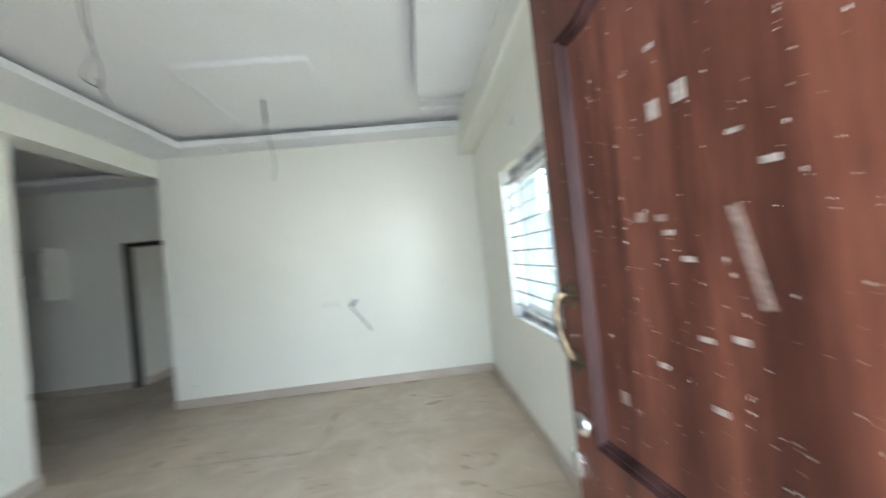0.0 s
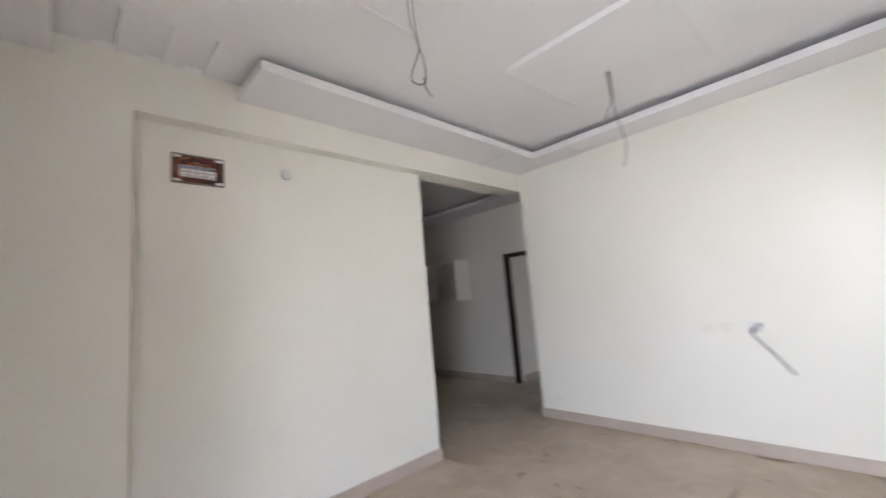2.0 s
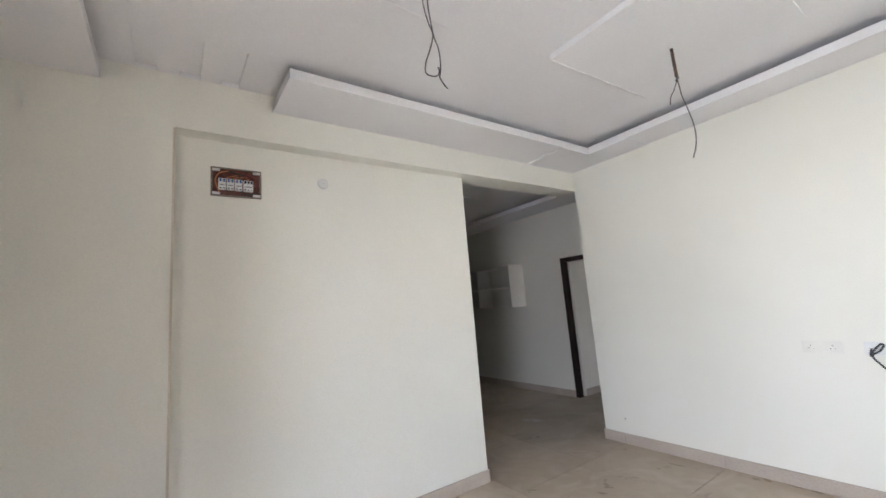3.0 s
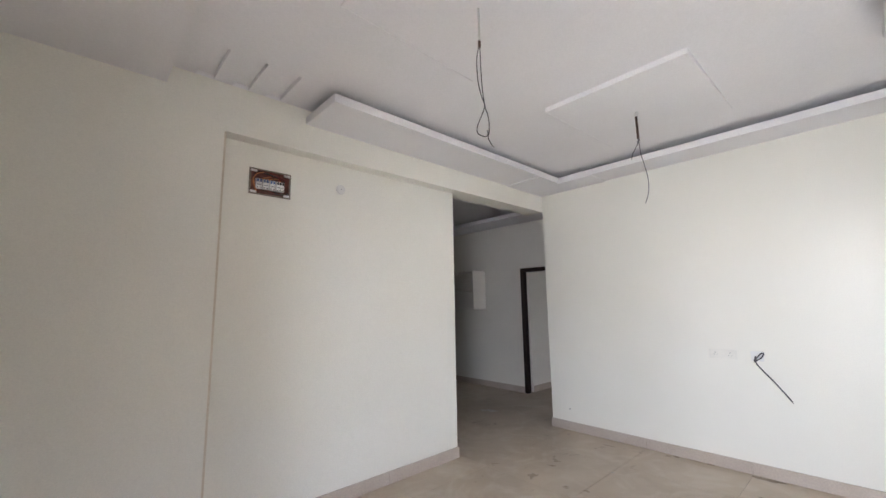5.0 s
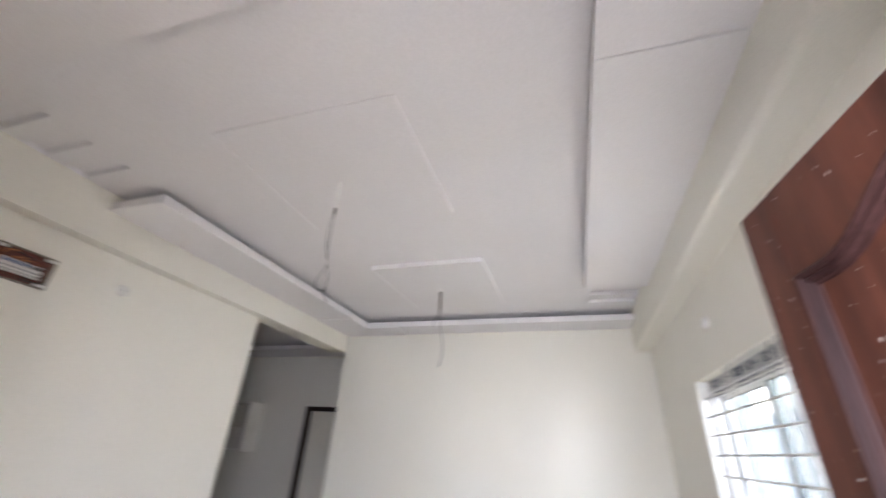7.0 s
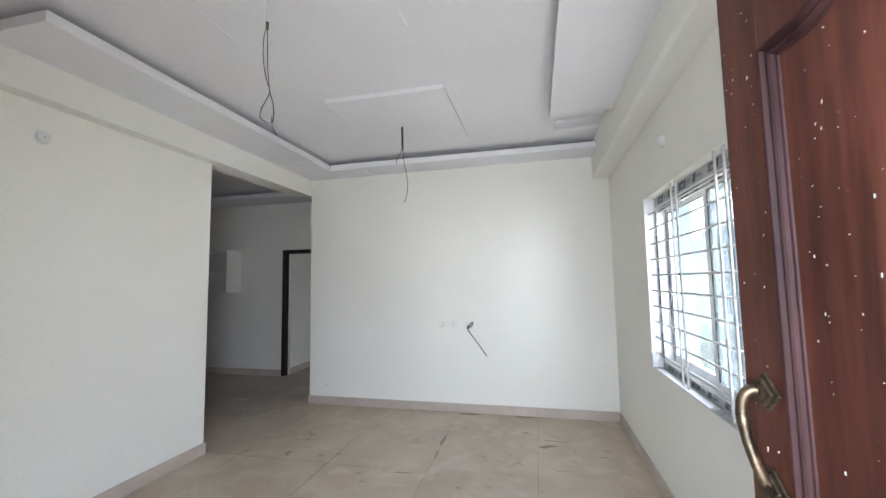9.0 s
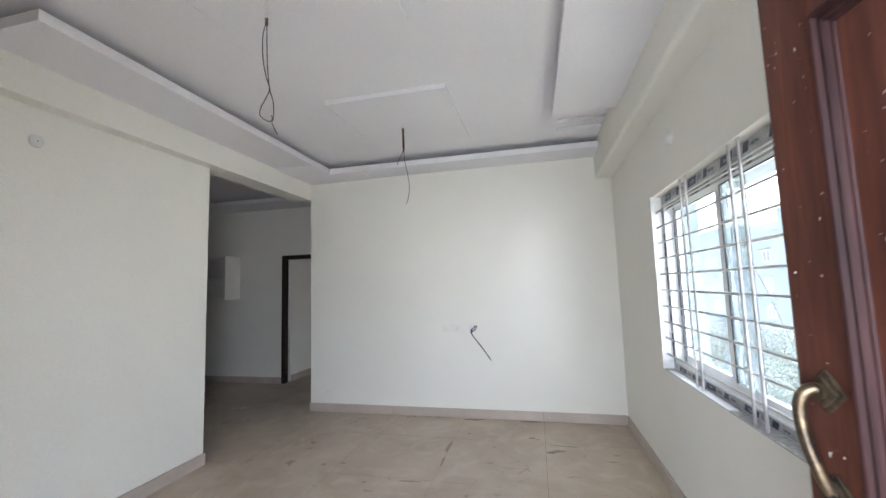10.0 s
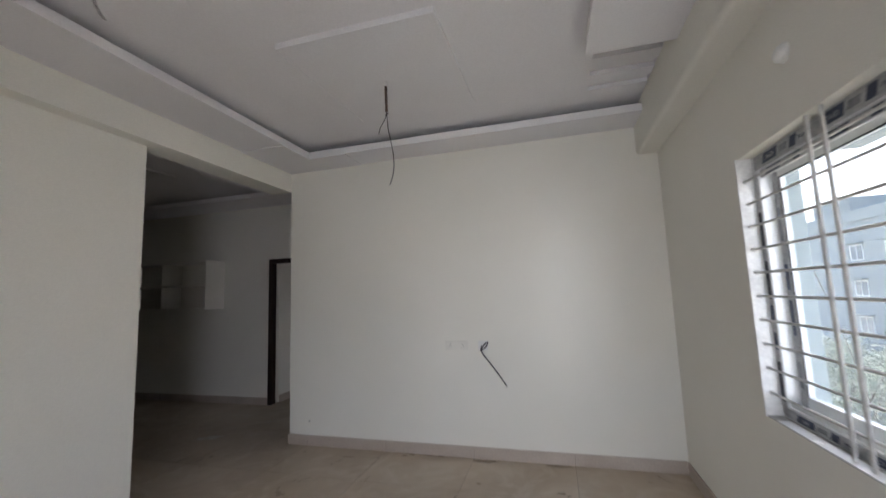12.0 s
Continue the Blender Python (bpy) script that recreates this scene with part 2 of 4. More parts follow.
REVEAL = surface("rough_white_plaster", (0.66, 0.66, 0.64), (0.85, 0.85, 0.83), 9.0, 60.0, 0.8, 0.5, 0.004, fine_amount=0.08)
SILLWHITE = surface("white_sill_strip", (0.83, 0.84, 0.85), (0.88, 0.88, 0.88), 8.0, 90.0, 0.25, 0.1, 0.001, fine_amount=0.02)
GLASS = glass_material()
FROST = milky_material()
PLASTIC = plain("white_plastic", (0.77, 0.765, 0.74), 0.35)
# tan tone that paints the shade of the pilaster's return face
RETURN_SHADE = surface("tan_return_shade", (0.64, 0.565, 0.45), (0.72, 0.645, 0.53), 2.5, 90.0, 0.85, 0.1, 0.001, fine_amount=0.04)
IVORY = plain("ivory_plastic", (0.83, 0.81, 0.735), 0.6)
COVER = plain("greyish_plastic", (0.73, 0.72, 0.68), 0.45)
BLACKPL = plain("black_plastic", (0.02, 0.02, 0.022), 0.45)
WIRE = plain("grey_wire", (0.06, 0.055, 0.06), 0.5)
TUBE = surface("corroded_tube", (0.05, 0.03, 0.022), (0.13, 0.08, 0.055), 40.0, 150.0, 0.7, 0.3, 0.001)
REDWIRE = plain("red_wire", (0.22, 0.025, 0.02), 0.5)
ORANGEWIRE = plain("orange_wire", (0.55, 0.20, 0.07), 0.5)
DBBACK = surface("rusty_box", (0.05, 0.014, 0.010), (0.17, 0.06, 0.045), 30.0, 120.0, 0.7, 0.3, 0.002)
DBSIDE = surface("galvanised_box_side", (0.16, 0.14, 0.11), (0.26, 0.22, 0.17), 30.0, 120.0, 0.6, 0.2, 0.002)
BLUE = plain("blue_lever", (0.06, 0.13, 0.32), 0.4)
SHELF = surface("white_laminate", (0.80, 0.77, 0.70), (0.86, 0.83, 0.76), 3.0, 80.0, 0.5, 0.05, 0.001, fine_amount=0.03)
# blue-grey facade tints, with the distance haze of the blocks put into the colour
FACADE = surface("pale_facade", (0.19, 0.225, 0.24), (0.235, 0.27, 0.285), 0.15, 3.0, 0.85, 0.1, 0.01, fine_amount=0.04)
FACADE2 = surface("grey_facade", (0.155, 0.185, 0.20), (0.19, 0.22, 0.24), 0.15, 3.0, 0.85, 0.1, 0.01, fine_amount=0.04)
FARGLASS = surface("far_window_glass", (0.10, 0.13, 0.16), (0.20, 0.24, 0.28), 0.5, 8.0, 0.15, 0.02, 0.001)
LEAF = surface("leaves", (0.05, 0.07, 0.04), (0.08, 0.10, 0.06), 0.8, 9.0, 0.6, 0.1, 0.01, fine_amount=0.3)
BARK = surface("bark", (0.08, 0.06, 0.045), (0.16, 0.12, 0.09), 4.0, 30.0, 0.9, 0.6, 0.01)
EARTH = surface("dry_earth", (0.24, 0.22, 0.17), (0.36, 0.33, 0.27), 0.06, 1.2, 0.95, 0.3, 0.03)
CONCRETE = surface("concrete", (0.36, 0.35, 0.33), (0.46, 0.45, 0.43), 1.5, 50.0, 0.9, 0.2, 0.002)


# ---- mesh helpers ----
def box(bm, x0, x1, y0, y1, z0, z1, bevel=0.0):
    vs = [bm.verts.new((x, y, z)) for x in (x0, x1) for y in (y0, y1) for z in (z0, z1)]
    fs = [bm.faces.new([vs[i] for i in q]) for q in ((0, 1, 3, 2), (4, 6, 7, 5), (0, 4, 5, 1), (2, 3, 7, 6), (0, 2, 6, 4), (1, 5, 7, 3))]
    if bevel:
        es = list({e for f in fs for e in f.edges})
        bmesh.ops.bevel(bm, geom=es, offset=bevel, segments=2 if bevel < 0.02 else 6, profile=0.5, affect="EDGES")
    return bm


def boxes(*rows, bevel=0.0):
    bm = bmesh.new()
    for r in rows:
        box(bm, *r, bevel=bevel)
    return bm


def rod(bm, a, b, r, sides=8, r2=None):
    a, b = Vector(a), Vector(b)
    m = Matrix.Translation((a + b) / 2) @ (b - a).to_track_quat("Z", "Y").to_matrix().to_4x4()
    bmesh.ops.create_cone(bm, cap_ends=True, segments=sides, radius1=r, radius2=r if r2 is None else r2, depth=(b - a).length, matrix=m)
    return bm


def tube(points, r, sides=8, steps=6):
    """A round wire through the points, smoothly bent."""
    pts = [Vector(p) for p in points]
    line = []
    for i in range(len(pts) - 1):
        p0, p1, p2, p3 = pts[max(i - 1, 0)], pts[i], pts[i + 1], pts[min(i + 2, len(pts) - 1)]
        for k in range(steps):
            t = k / steps
            line.append(0.5 * (2 * p1 + (p2 - p0) * t + (2 * p0 - 5 * p1 + 4 * p2 - p3) * t * t + (3 * p1 - p0 - 3 * p2 + p3) * t ** 3))
    line.append(pts[-1])
    bm = bmesh.new()
    rings, side = [], Vector((0.31, 0.87, 0.38))
    for i, p in enumerate(line):
        d = (line[min(i + 1, len(line) - 1)] - line[max(i - 1, 0)]).normalized()
        side = (side - d * side.dot(d)).normalized()
        up = d.cross(side)
        rings.append([bm.verts.new(p + r * (math.cos(a) * side + math.sin(a) * up)) for a in (2 * math.pi * k / sides for k in range(sides))])
    for a, b in zip(rings, rings[1:]):
        for k in range(sides):
            bm.faces.new((a[k], a[(k + 1) % sides], b[(k + 1) % sides], b[k]))
    bm.faces.new(rings[0][::-1])
    bm.faces.new(rings[-1])
    return bm


def disc(bm, m, r, h, sides=24, r2=None):
    bmesh.ops.create_cone(bm, cap_ends=True, segments=sides, radius1=r, radius2=r if r2 is None else r2, depth=h, matrix=m)
    return bm


def mesh_of(name, bm, material, smooth=False):
    me = bpy.data.meshes.new(name)
    bmesh.ops.recalc_face_normals(bm, faces=bm.faces)
    bm.to_mesh(me)
    bm.free()
    me.materials.append(material)
    if smooth:
        for f in me.polygons:
            f.use_smooth = True
    return me


def structure(name, bm, material, label, category):
    return tagged(new(name, mesh_of(name, bm, material)), label, category, kind="structure")


def thing(name, label, category, at=None, group=""):
    ob = new(name)
    ob.empty_display_size = 0.1
    if at is not None:
        ob.matrix_basis = at
    return tagged(ob, label, category, group)


def part(name, bm, material, parent, label="", smooth=False):
    ob = new(name, mesh_of(name, bm, material, smooth))
    ob.parent = parent
    return tagged(ob, label)


def single(name, bm, material, label, category, smooth=False, group="", at=None):
    ob = tagged(new(name, mesh_of(name, bm, material, smooth)), label, category, group)
    if at is not None:
        ob.matrix_basis = at
    return ob


# ---- plan, in metres ----
X_R, X_BEAM = 1.20, 1.03          # right wall and the beam on it
X_L, X_P = -2.65, -2.53           # left wall and its pilaster and beam
Y_F, Y_E, Y_B = 5.00, 0.10, 6.25  # far wall, entrance wall, back wall of the dining space
CEILING = 3.04
STRIP = 2.92                      # underside of the dropped ceiling strips
W_Y0, W_Y1, W_Z0, W_Z1 = 1.75, 3.58, 0.87, 2.13
OP_Y = 3.45                       # start of the wide opening in the left wall
D_X0, D_X1 = -0.20, 0.92          # entrance opening

# ---- structure ----
structure("wall_right", boxes((X_R, 1.43, -0.1, W_Y0, -0.15, CEILING), (X_R, 1.43, W_Y1, 5.2, -0.15, CEILING), (X_R, 1.43, W_Y0, W_Y1, -0.15, W_Z0), (X_R, 1.43, W_Y0, W_Y1, W_Z1, CEILING)), WALL, "off-white painted wall with a wide window opening", "wall")
structure("beam_right", boxes((X_BEAM, X_R + 0.06, Y_E - 0.06, Y_F + 0.06, 2.665, CEILING + 0.04), bevel=0.032), WALL, "off-white plastered beam along the window wall", "beam")
structure("wall_far", boxes((X_P, X_R, Y_F, 5.2, -0.15, CEILING)), WALL, "off-white painted wall with sockets", "wall")
structure("wall_left", boxes((-2.78, X_L, 1.19, OP_Y, -0.15, 2.70), (-2.78, X_P, Y_E, 1.19, -0.15, 2.70)), WALL, "off-white painted wall set back beside a pilaster", "wall")
structure("beam_left", boxes((-2.78, X_P, Y_E, Y_F + 0.001, 2.70, CEILING)), WALL, "off-white plastered beam over the wide opening", "beam")
structure("wall_entrance", boxes((-2.78, D_X0, -0.1, Y_E, -0.15, CEILING), (D_X1, X_R, -0.1, Y_E, -0.15, CEILING), (D_X0, D_X1, -0.1, Y_E, 2.12, CEILING)), WALL, "off-white painted wall round the entrance door", "wall")
structure("wall_dining_side", boxes((X_P, -2.38, 5.2, 6.25, -0.15, CEILING)), WALL, "off-white wall beside the inner doorway", "wall")
# added thin strip: the return's shade and its edge line, put in as colour
structure("trim_pilaster_shade", boxes((X_L, X_P + 0.002, 1.1905, 1.1935, 0.104, 2.695), (X_P + 0.0005, X_P + 0.0035, 1.182, 1.1905, 0.104, 2.695)), RETURN_SHADE, "thin tan strip painting shade on the pilaster corner", "trim")
ID0, ID1, IDZ = -3.84, -2.86, 2.11
structure("wall_back", boxes((-10.0, ID0, Y_B, 6.40, -0.15, CEILING), (ID1, -2.38, Y_B, 6.40, -0.15, CEILING), (ID0, ID1, Y_B, 6.40, IDZ, CEILING)), WALL, "off-white wall with a doorway and wall shelf", "wall")
# unseen walls; the west one is set far back to darken the dining space
structure("wall_dining_west", boxes((-10.15, -10.0, 0.5, 6.40, -0.15, CEILING)), WALL, "unseen off-white wall closing the dining space", "wall")
structure("wall_dining_south", boxes((-10.0, -2.78, 0.5, 0.65, -0.15, CEILING)), WALL, "unseen off-white wall closing the dining space", "wall")
structure("wall_side_room_west", boxes((-3.92, -3.78, 6.40, 9.2, -0.15, CEILING)), WALL, "off-white wall of the room beyond the doorway", "wall")
structure("wall_side_room_north", boxes((-3.92, -0.6, 9.2, 9.35, -0.15, CEILING)), WALL, "off-white wall of the room beyond the doorway", "wall")
structure("wall_side_room_east", boxes((-0.75, -0.6, 6.40, 7.5, -0.15, CEILING), (-0.75, -0.6, 8.1, 9.2, -0.15, CEILING), (-0.75, -0.6, 7.5, 8.1, -0.15, 1.3), (-0.75, -0.6, 7.5, 8.1, 2.1, CEILING)), WALL, "off-white wall with an assumed, unseen window opening", "wall")
structure("wall_side_room_south", boxes((-2.38, -0.6, 6.25, 6.40, -0.15, CEILING)), WALL, "off-white wall of the room beyond the doorway", "wall")
RECESS_L = [(X_P, -2.12, y, y + 0.105) for y in (0.99, 1.21, 1.43)]
RECESS_R = [(0.60, X_BEAM, y, y + 0.105) for y in (3.86, 4.08, 4.30)]
bm = boxes((-10.15, 1.43, -0.1, 9.35, CEILING + 0.032, 3.2))


def ceiling_band(x0, x1, recesses):
    """The ceiling's lower board over one width, left open where the short recesses are."""
    y = -0.1
    for r in recesses:
        box(bm, x0, x1, y, r[2], CEILING, CEILING + 0.032)
        for a, c in ((x0, r[0]), (r[1], x1)):
            if c - a > 0.01:
                box(bm, a, c, r[2], r[3], CEILING, CEILING + 0.032)
        y = r[3]
    box(bm, x0, x1, y, 9.35, CEILING, CEILING + 0.032)


ceiling_band(-10.15, -2.12, RECESS_L)
ceiling_band(-2.12, 0.60, [])
ceiling_band(0.60, 1.43, RECESS_R)
structure("ceiling", bm, CEIL, "white gypsum ceiling with short decorative recesses", "ceiling")

# dropped ceiling strips with a raised lip and a dark light cove behind it
def strip(name, x0, x1, y0, y1, lips, label):
    bm = boxes((x0, x1, y0, y1, STRIP, STRIP + 0.012))
    for r in lips:
        box(bm, *r, STRIP + 0.012, STRIP + 0.062)
    return structure(name, bm, CEIL, label, "ceiling strip")


SX, SY = -2.06, 4.645
L = 0.014
strip("ceiling_strip_left", X_P, SX, 1.745, SY, [(SX - L, SX, 1.745, SY), (X_P, SX - L, 1.745, 1.745 + L)], "white dropped ceiling strip with a light cove")
strip("ceiling_strip_far", X_P, X_BEAM, SY, Y_F, [(SX, X_BEAM, SY, SY + L)], "white dropped ceiling strip with a light cove")
strip("ceiling_strip_right", 0.53, X_BEAM, 1.36, 3.703, [(0.53, 0.53 + L, 1.36, 3.703), (0.53 + L, X_BEAM, 3.703 - L, 3.703)], "white dropped ceiling strip with a light cove")
strip("ceiling_strip_near", X_P, X_BEAM, Y_E, 0.84, [(X_P, 0.53, 0.84 - L, 0.84)], "white dropped ceiling strip with a light cove")
structure("ceiling_strip_corner", boxes((0.53, X_BEAM, 0.842, 1.356, STRIP + 0.002, STRIP + 0.055)), CEIL, "white dropped ceiling strip at a corner", "ceiling strip")
structure("ceiling_strip_dining", boxes((-10.0, X_P, 5.70, Y_B, STRIP, STRIP + 0.012), (-10.0, X_P, 5.70, 5.714, STRIP + 0.012, STRIP + 0.06)), CEIL, "white dropped ceiling strip of the dining space", "ceiling strip")
structure("ceiling_corner_board", boxes((X_P, SX, 4.25, Y_F, STRIP - 0.009, STRIP), (SX, -1.655, SY, Y_F, STRIP - 0.009, STRIP)), CEIL, "white gypsum board under the corner of the ceiling strips", "ceiling strip")

# raised plates on the ceiling, tapered to fade one edge; an added bead draws the shade line
def ceiling_plate(name, x0, x1, y0, y1, near, far, label):
    bm = bmesh.new()
    low = [bm.verts.new(v) for v in ((x0, y0, CEILING - near), (x1, y0, CEILING - near), (x1, y1, CEILING - far), (x0, y1, CEILING - far))]
    top = [bm.verts.new((v.co.x, v.co.y, CEILING + 0.004)) for v in low]
    bm.faces.new(low)
    bm.faces.new(top[::-1])
    for k in range(4):
        bm.faces.new((low[k], top[k], top[(k + 1) % 4], low[(k + 1) % 4]))
    bmesh.ops.bevel(bm, geom=list(bm.edges), offset=0.003, segments=2, profile=0.5, affect="EDGES")
    shade_bead = [bm.verts.new(v) for y, h in ((y0 + 0.004, near), (y1 - 0.004, far)) for v in ((x0, y, CEILING), (x0, y, CEILING - h - 0.005), (x0 + 0.007, y, CEILING - h - 0.005), (x0 + 0.007, y, CEILING))]
    for q in ((0, 1, 2, 3), (7, 6, 5, 4), (0, 4, 5, 1), (1, 5, 6, 2), (2, 6, 7, 3), (3, 7, 4, 0)):
        bm.faces.new([shade_bead[k] for k in q])
    return structure(name, bm, CEIL, label, "ceiling plate")


HANG_FAR, HANG_NEAR = CEILING - 0.023, CEILING - 0.020
ceiling_plate("ceiling_plate_far", -1.27, -0.27, 3.15, 4.30, 0.038, 0.006, "white raised ceiling plate round a lamp hook")
ceiling_plate("ceiling_plate_near", -1.36, -0.31, 1.41, 2.40, 0.007, 0.030, "white raised ceiling plate round a lamp hook")
ceiling_plate("ceiling_plate_dining", -5.2, -4.1, 3.9, 4.9, 0.035, 0.010, "white raised ceiling plate in the dining space")

# skirting
def skirting(name, x0, x1, y0, y1):
    """A run of skirting tiles, each a piece of its own, 0.88 m long, set on a thin mortar bed."""
    run = structure(name, boxes((x0 + 0.002, x1 - 0.002, y0 + 0.002, y1 - 0.002, 0.0, 0.096)), GROUT, "beige tile skirting along the wall", "skirting")
    along_x = x1 - x0 > y1 - y0
    a, end = (x0, x1) if along_x else (y0, y1)
    first = ((0.33 - a) if along_x else (3.50 - a)) % 0.88
    while a < end - 0.005:
        b = min(a + (first if first > 0.05 else 0.88), end)
        first = 0.88
        g = 0.0012 if b - a > 0.1 else 0.0
        part("skirting_tile", boxes((a + g, b - g, y0, y1, 0.0, 0.10) if along_x else (x0, x1, a + g, b - g, 0.0, 0.10), bevel=0.0015), SKIRT, run)
        a = b
    return run


S = 0.014
skirting("baseboard_far", X_P - S, X_R - S, Y_F - S, Y_F)
skirting("baseboard_right", X_R - S, X_R, Y_E, Y_F - S - 0.002)
skirting("baseboard_left", X_L, X_L + S, 1.19 + S, OP_Y + S)
skirting("baseboard_left_end", -2.78, X_L, OP_Y, OP_Y + S)
skirting("baseboard_pilaster", X_P, X_P + S, Y_E, 1.19 + S)
skirting("baseboard_pilaster_end", X_L, X_P, 1.19, 1.19 + S)
skirting("baseboard_passage", X_P - S, X_P, Y_F, Y_B)
skirting("baseboard_back", -10.0, ID0, Y_B - S, Y_B)
skirting("baseboard_side_room", -3.78, -3.78 + S, 6.41, 9.2)
skirting("baseboard_entrance", -2.53 + S, D_X0 - 0.08, Y_E, Y_E + S)

# inner doorway: dark wooden frame
structure("door_frame_inner", boxes((ID0, ID0 + 0.065, 6.235, 6.33, 0, IDZ), (ID1 - 0.065, ID1, 6.235, 6.33, 0, IDZ), (ID0 + 0.065, ID1 - 0.065, 6.235, 6.33, IDZ - 0.065, IDZ), bevel=0.004), DARKWOOD, "dark brown wooden door frame without a door", "door frame")
structure("door_frame_entrance", boxes((D_X0 - 0.001, D_X0 + 0.07, -0.09, Y_E + 0.012, 0, 2.119), (D_X1 - 0.03, D_X1 + 0.001, -0.09, Y_E + 0.012, 0, 2.119), (D_X0 + 0.07, D_X1 - 0.03, -0.09, Y_E + 0.012, 2.085, 2.119), bevel=0.003), TEAK, "reddish brown wooden frame of the entrance door", "door frame")

# outside the entrance: assumed corridor slab and parapet, never in view, shaping the door light
structure("floor_corridor", boxes((-3.0, 5.5, -2.9, -0.1, -0.15, -0.02)), CONCRETE, "unseen grey concrete floor of an assumed corridor", "floor")
structure("wall_parapet", boxes((-3.0, 5.5, -3.05, -2.9, -0.15, 0.42)), CONCRETE, "unseen low concrete parapet bounding the door daylight", "wall")
structure("ceiling_corridor", boxes((-3.0, 5.5, -3.05, -0.1, 3.0, 3.2)), CONCRETE, "unseen concrete slab bounding the door daylight", "ceiling")
structure("trim_sunshade", boxes((1.43, 1.98, W_Y0 - 0.30, 4.0, W_Z1 + 0.11, W_Z1 + 0.20), bevel=0.006), FACADE2, "pale grey concrete sunshade over the window", "sunshade")
structure("trim_outer_column", boxes((1.43, 1.61, 3.87, 4.17, -11.0, 3.2), bevel=0.006), FACADE, "pale plastered column on the outside wall", "column")

# ---- window ----
FX0, FX1 = 1.26, 1.36
window = structure("window_1", boxes((FX0, FX1, W_Y1 - 0.055, W_Y1, W_Z0, W_Z1), (FX0, FX1, W_Y0, W_Y0 + 0.055, W_Z0, W_Z1), (FX0, FX1, W_Y0 + 0.055, W_Y1 - 0.055, W_Z1 - 0.075, W_Z1), (FX0, FX1, W_Y0 + 0.055, W_Y1 - 0.055, W_Z0, W_Z0 + 0.06), bevel=0.003), UPVC, "white sliding window frame with printed protective film", "window")
part("reveal_lining", boxes((X_R - 0.013, FX0, W_Y1 - 0.008, W_Y1 + 0.004, W_Z0 - 0.002, W_Z1 + 0.003), bevel=0.002), REVEAL, window, "rough white plaster reveal")
# added lining, darker than the wall, for the sunshade's shade on the reveal
part("outer_reveal_shade", boxes((1.361, 1.434, W_Y1 - 0.004, W_Y1 + 0.004, W_Z0, W_Z1)), FACADE, window, "outer reveal lining with shade put into its colour")
part("window_sill", boxes((X_R - 0.006, FX0, W_Y0, W_Y1 - 0.006, W_Z0, W_Z0 + 0.006)), CONCRETE, window, "dusty grey window sill")
part("sill_strip", boxes((X_R - 0.012, X_R + 0.035, 2.60, 3.47, W_Z0 + 0.006, W_Z0 + 0.012)), SILLWHITE, window, "bright white strip on the sill edge")
part("film_head", boxes((FX0 - 0.003, FX0, W_Y0 + 0.055, W_Y1 - 0.03, W_Z1 - 0.072, W_Z1 - 0.004)), FILM, window, "grey protective film with dark print")
part("film_foot", boxes((FX0 - 0.003, FX0, W_Y0 + 0.055, W_Y1 - 0.03, W_Z0 + 0.010, W_Z0 + 0.052)), FILM, window, "grey protective film with dark print")
part("track_head", boxes((FX0 + 0.012, FX0 + 0.018, W_Y0 + 0.055, W_Y1 - 0.055, W_Z1 - 0.115, W_Z1 - 0.075)), UPVC, window)
part("film_track", boxes((FX0 + 0.009, FX0 + 0.012, W_Y0 + 0.055, W_Y1 - 0.055, W_Z1 - 0.112, W_Z1 - 0.078)), FILM, window, "grey protective film with dark print")
part("track_foot", boxes((FX0 + 0.012, FX0 + 0.018, W_Y0 + 0.055, W_Y1 - 0.055, W_Z0 + 0.06, W_Z0 + 0.085)), UPVC, window)

def lettering(text, size, m, material, parent):
    cu = bpy.data.curves.new("lettering", "FONT")
    cu.body, cu.size, cu.align_x, cu.align_y, cu.extrude = text, size, "CENTER", "CENTER", 0.0004
    tmp = bpy.data.objects.new("lettering", cu)
    me = bpy.data.meshes.new_from_object(tmp)
    bpy.data.objects.remove(tmp)
    me.materials.append(material)
    ob = new("lettering", me)
    ob.parent = parent
    ob.matrix_basis = m
    return ob


# print on the film: dark marks and grey bars, and the name of the material, upside down
rnd = random.Random(4)
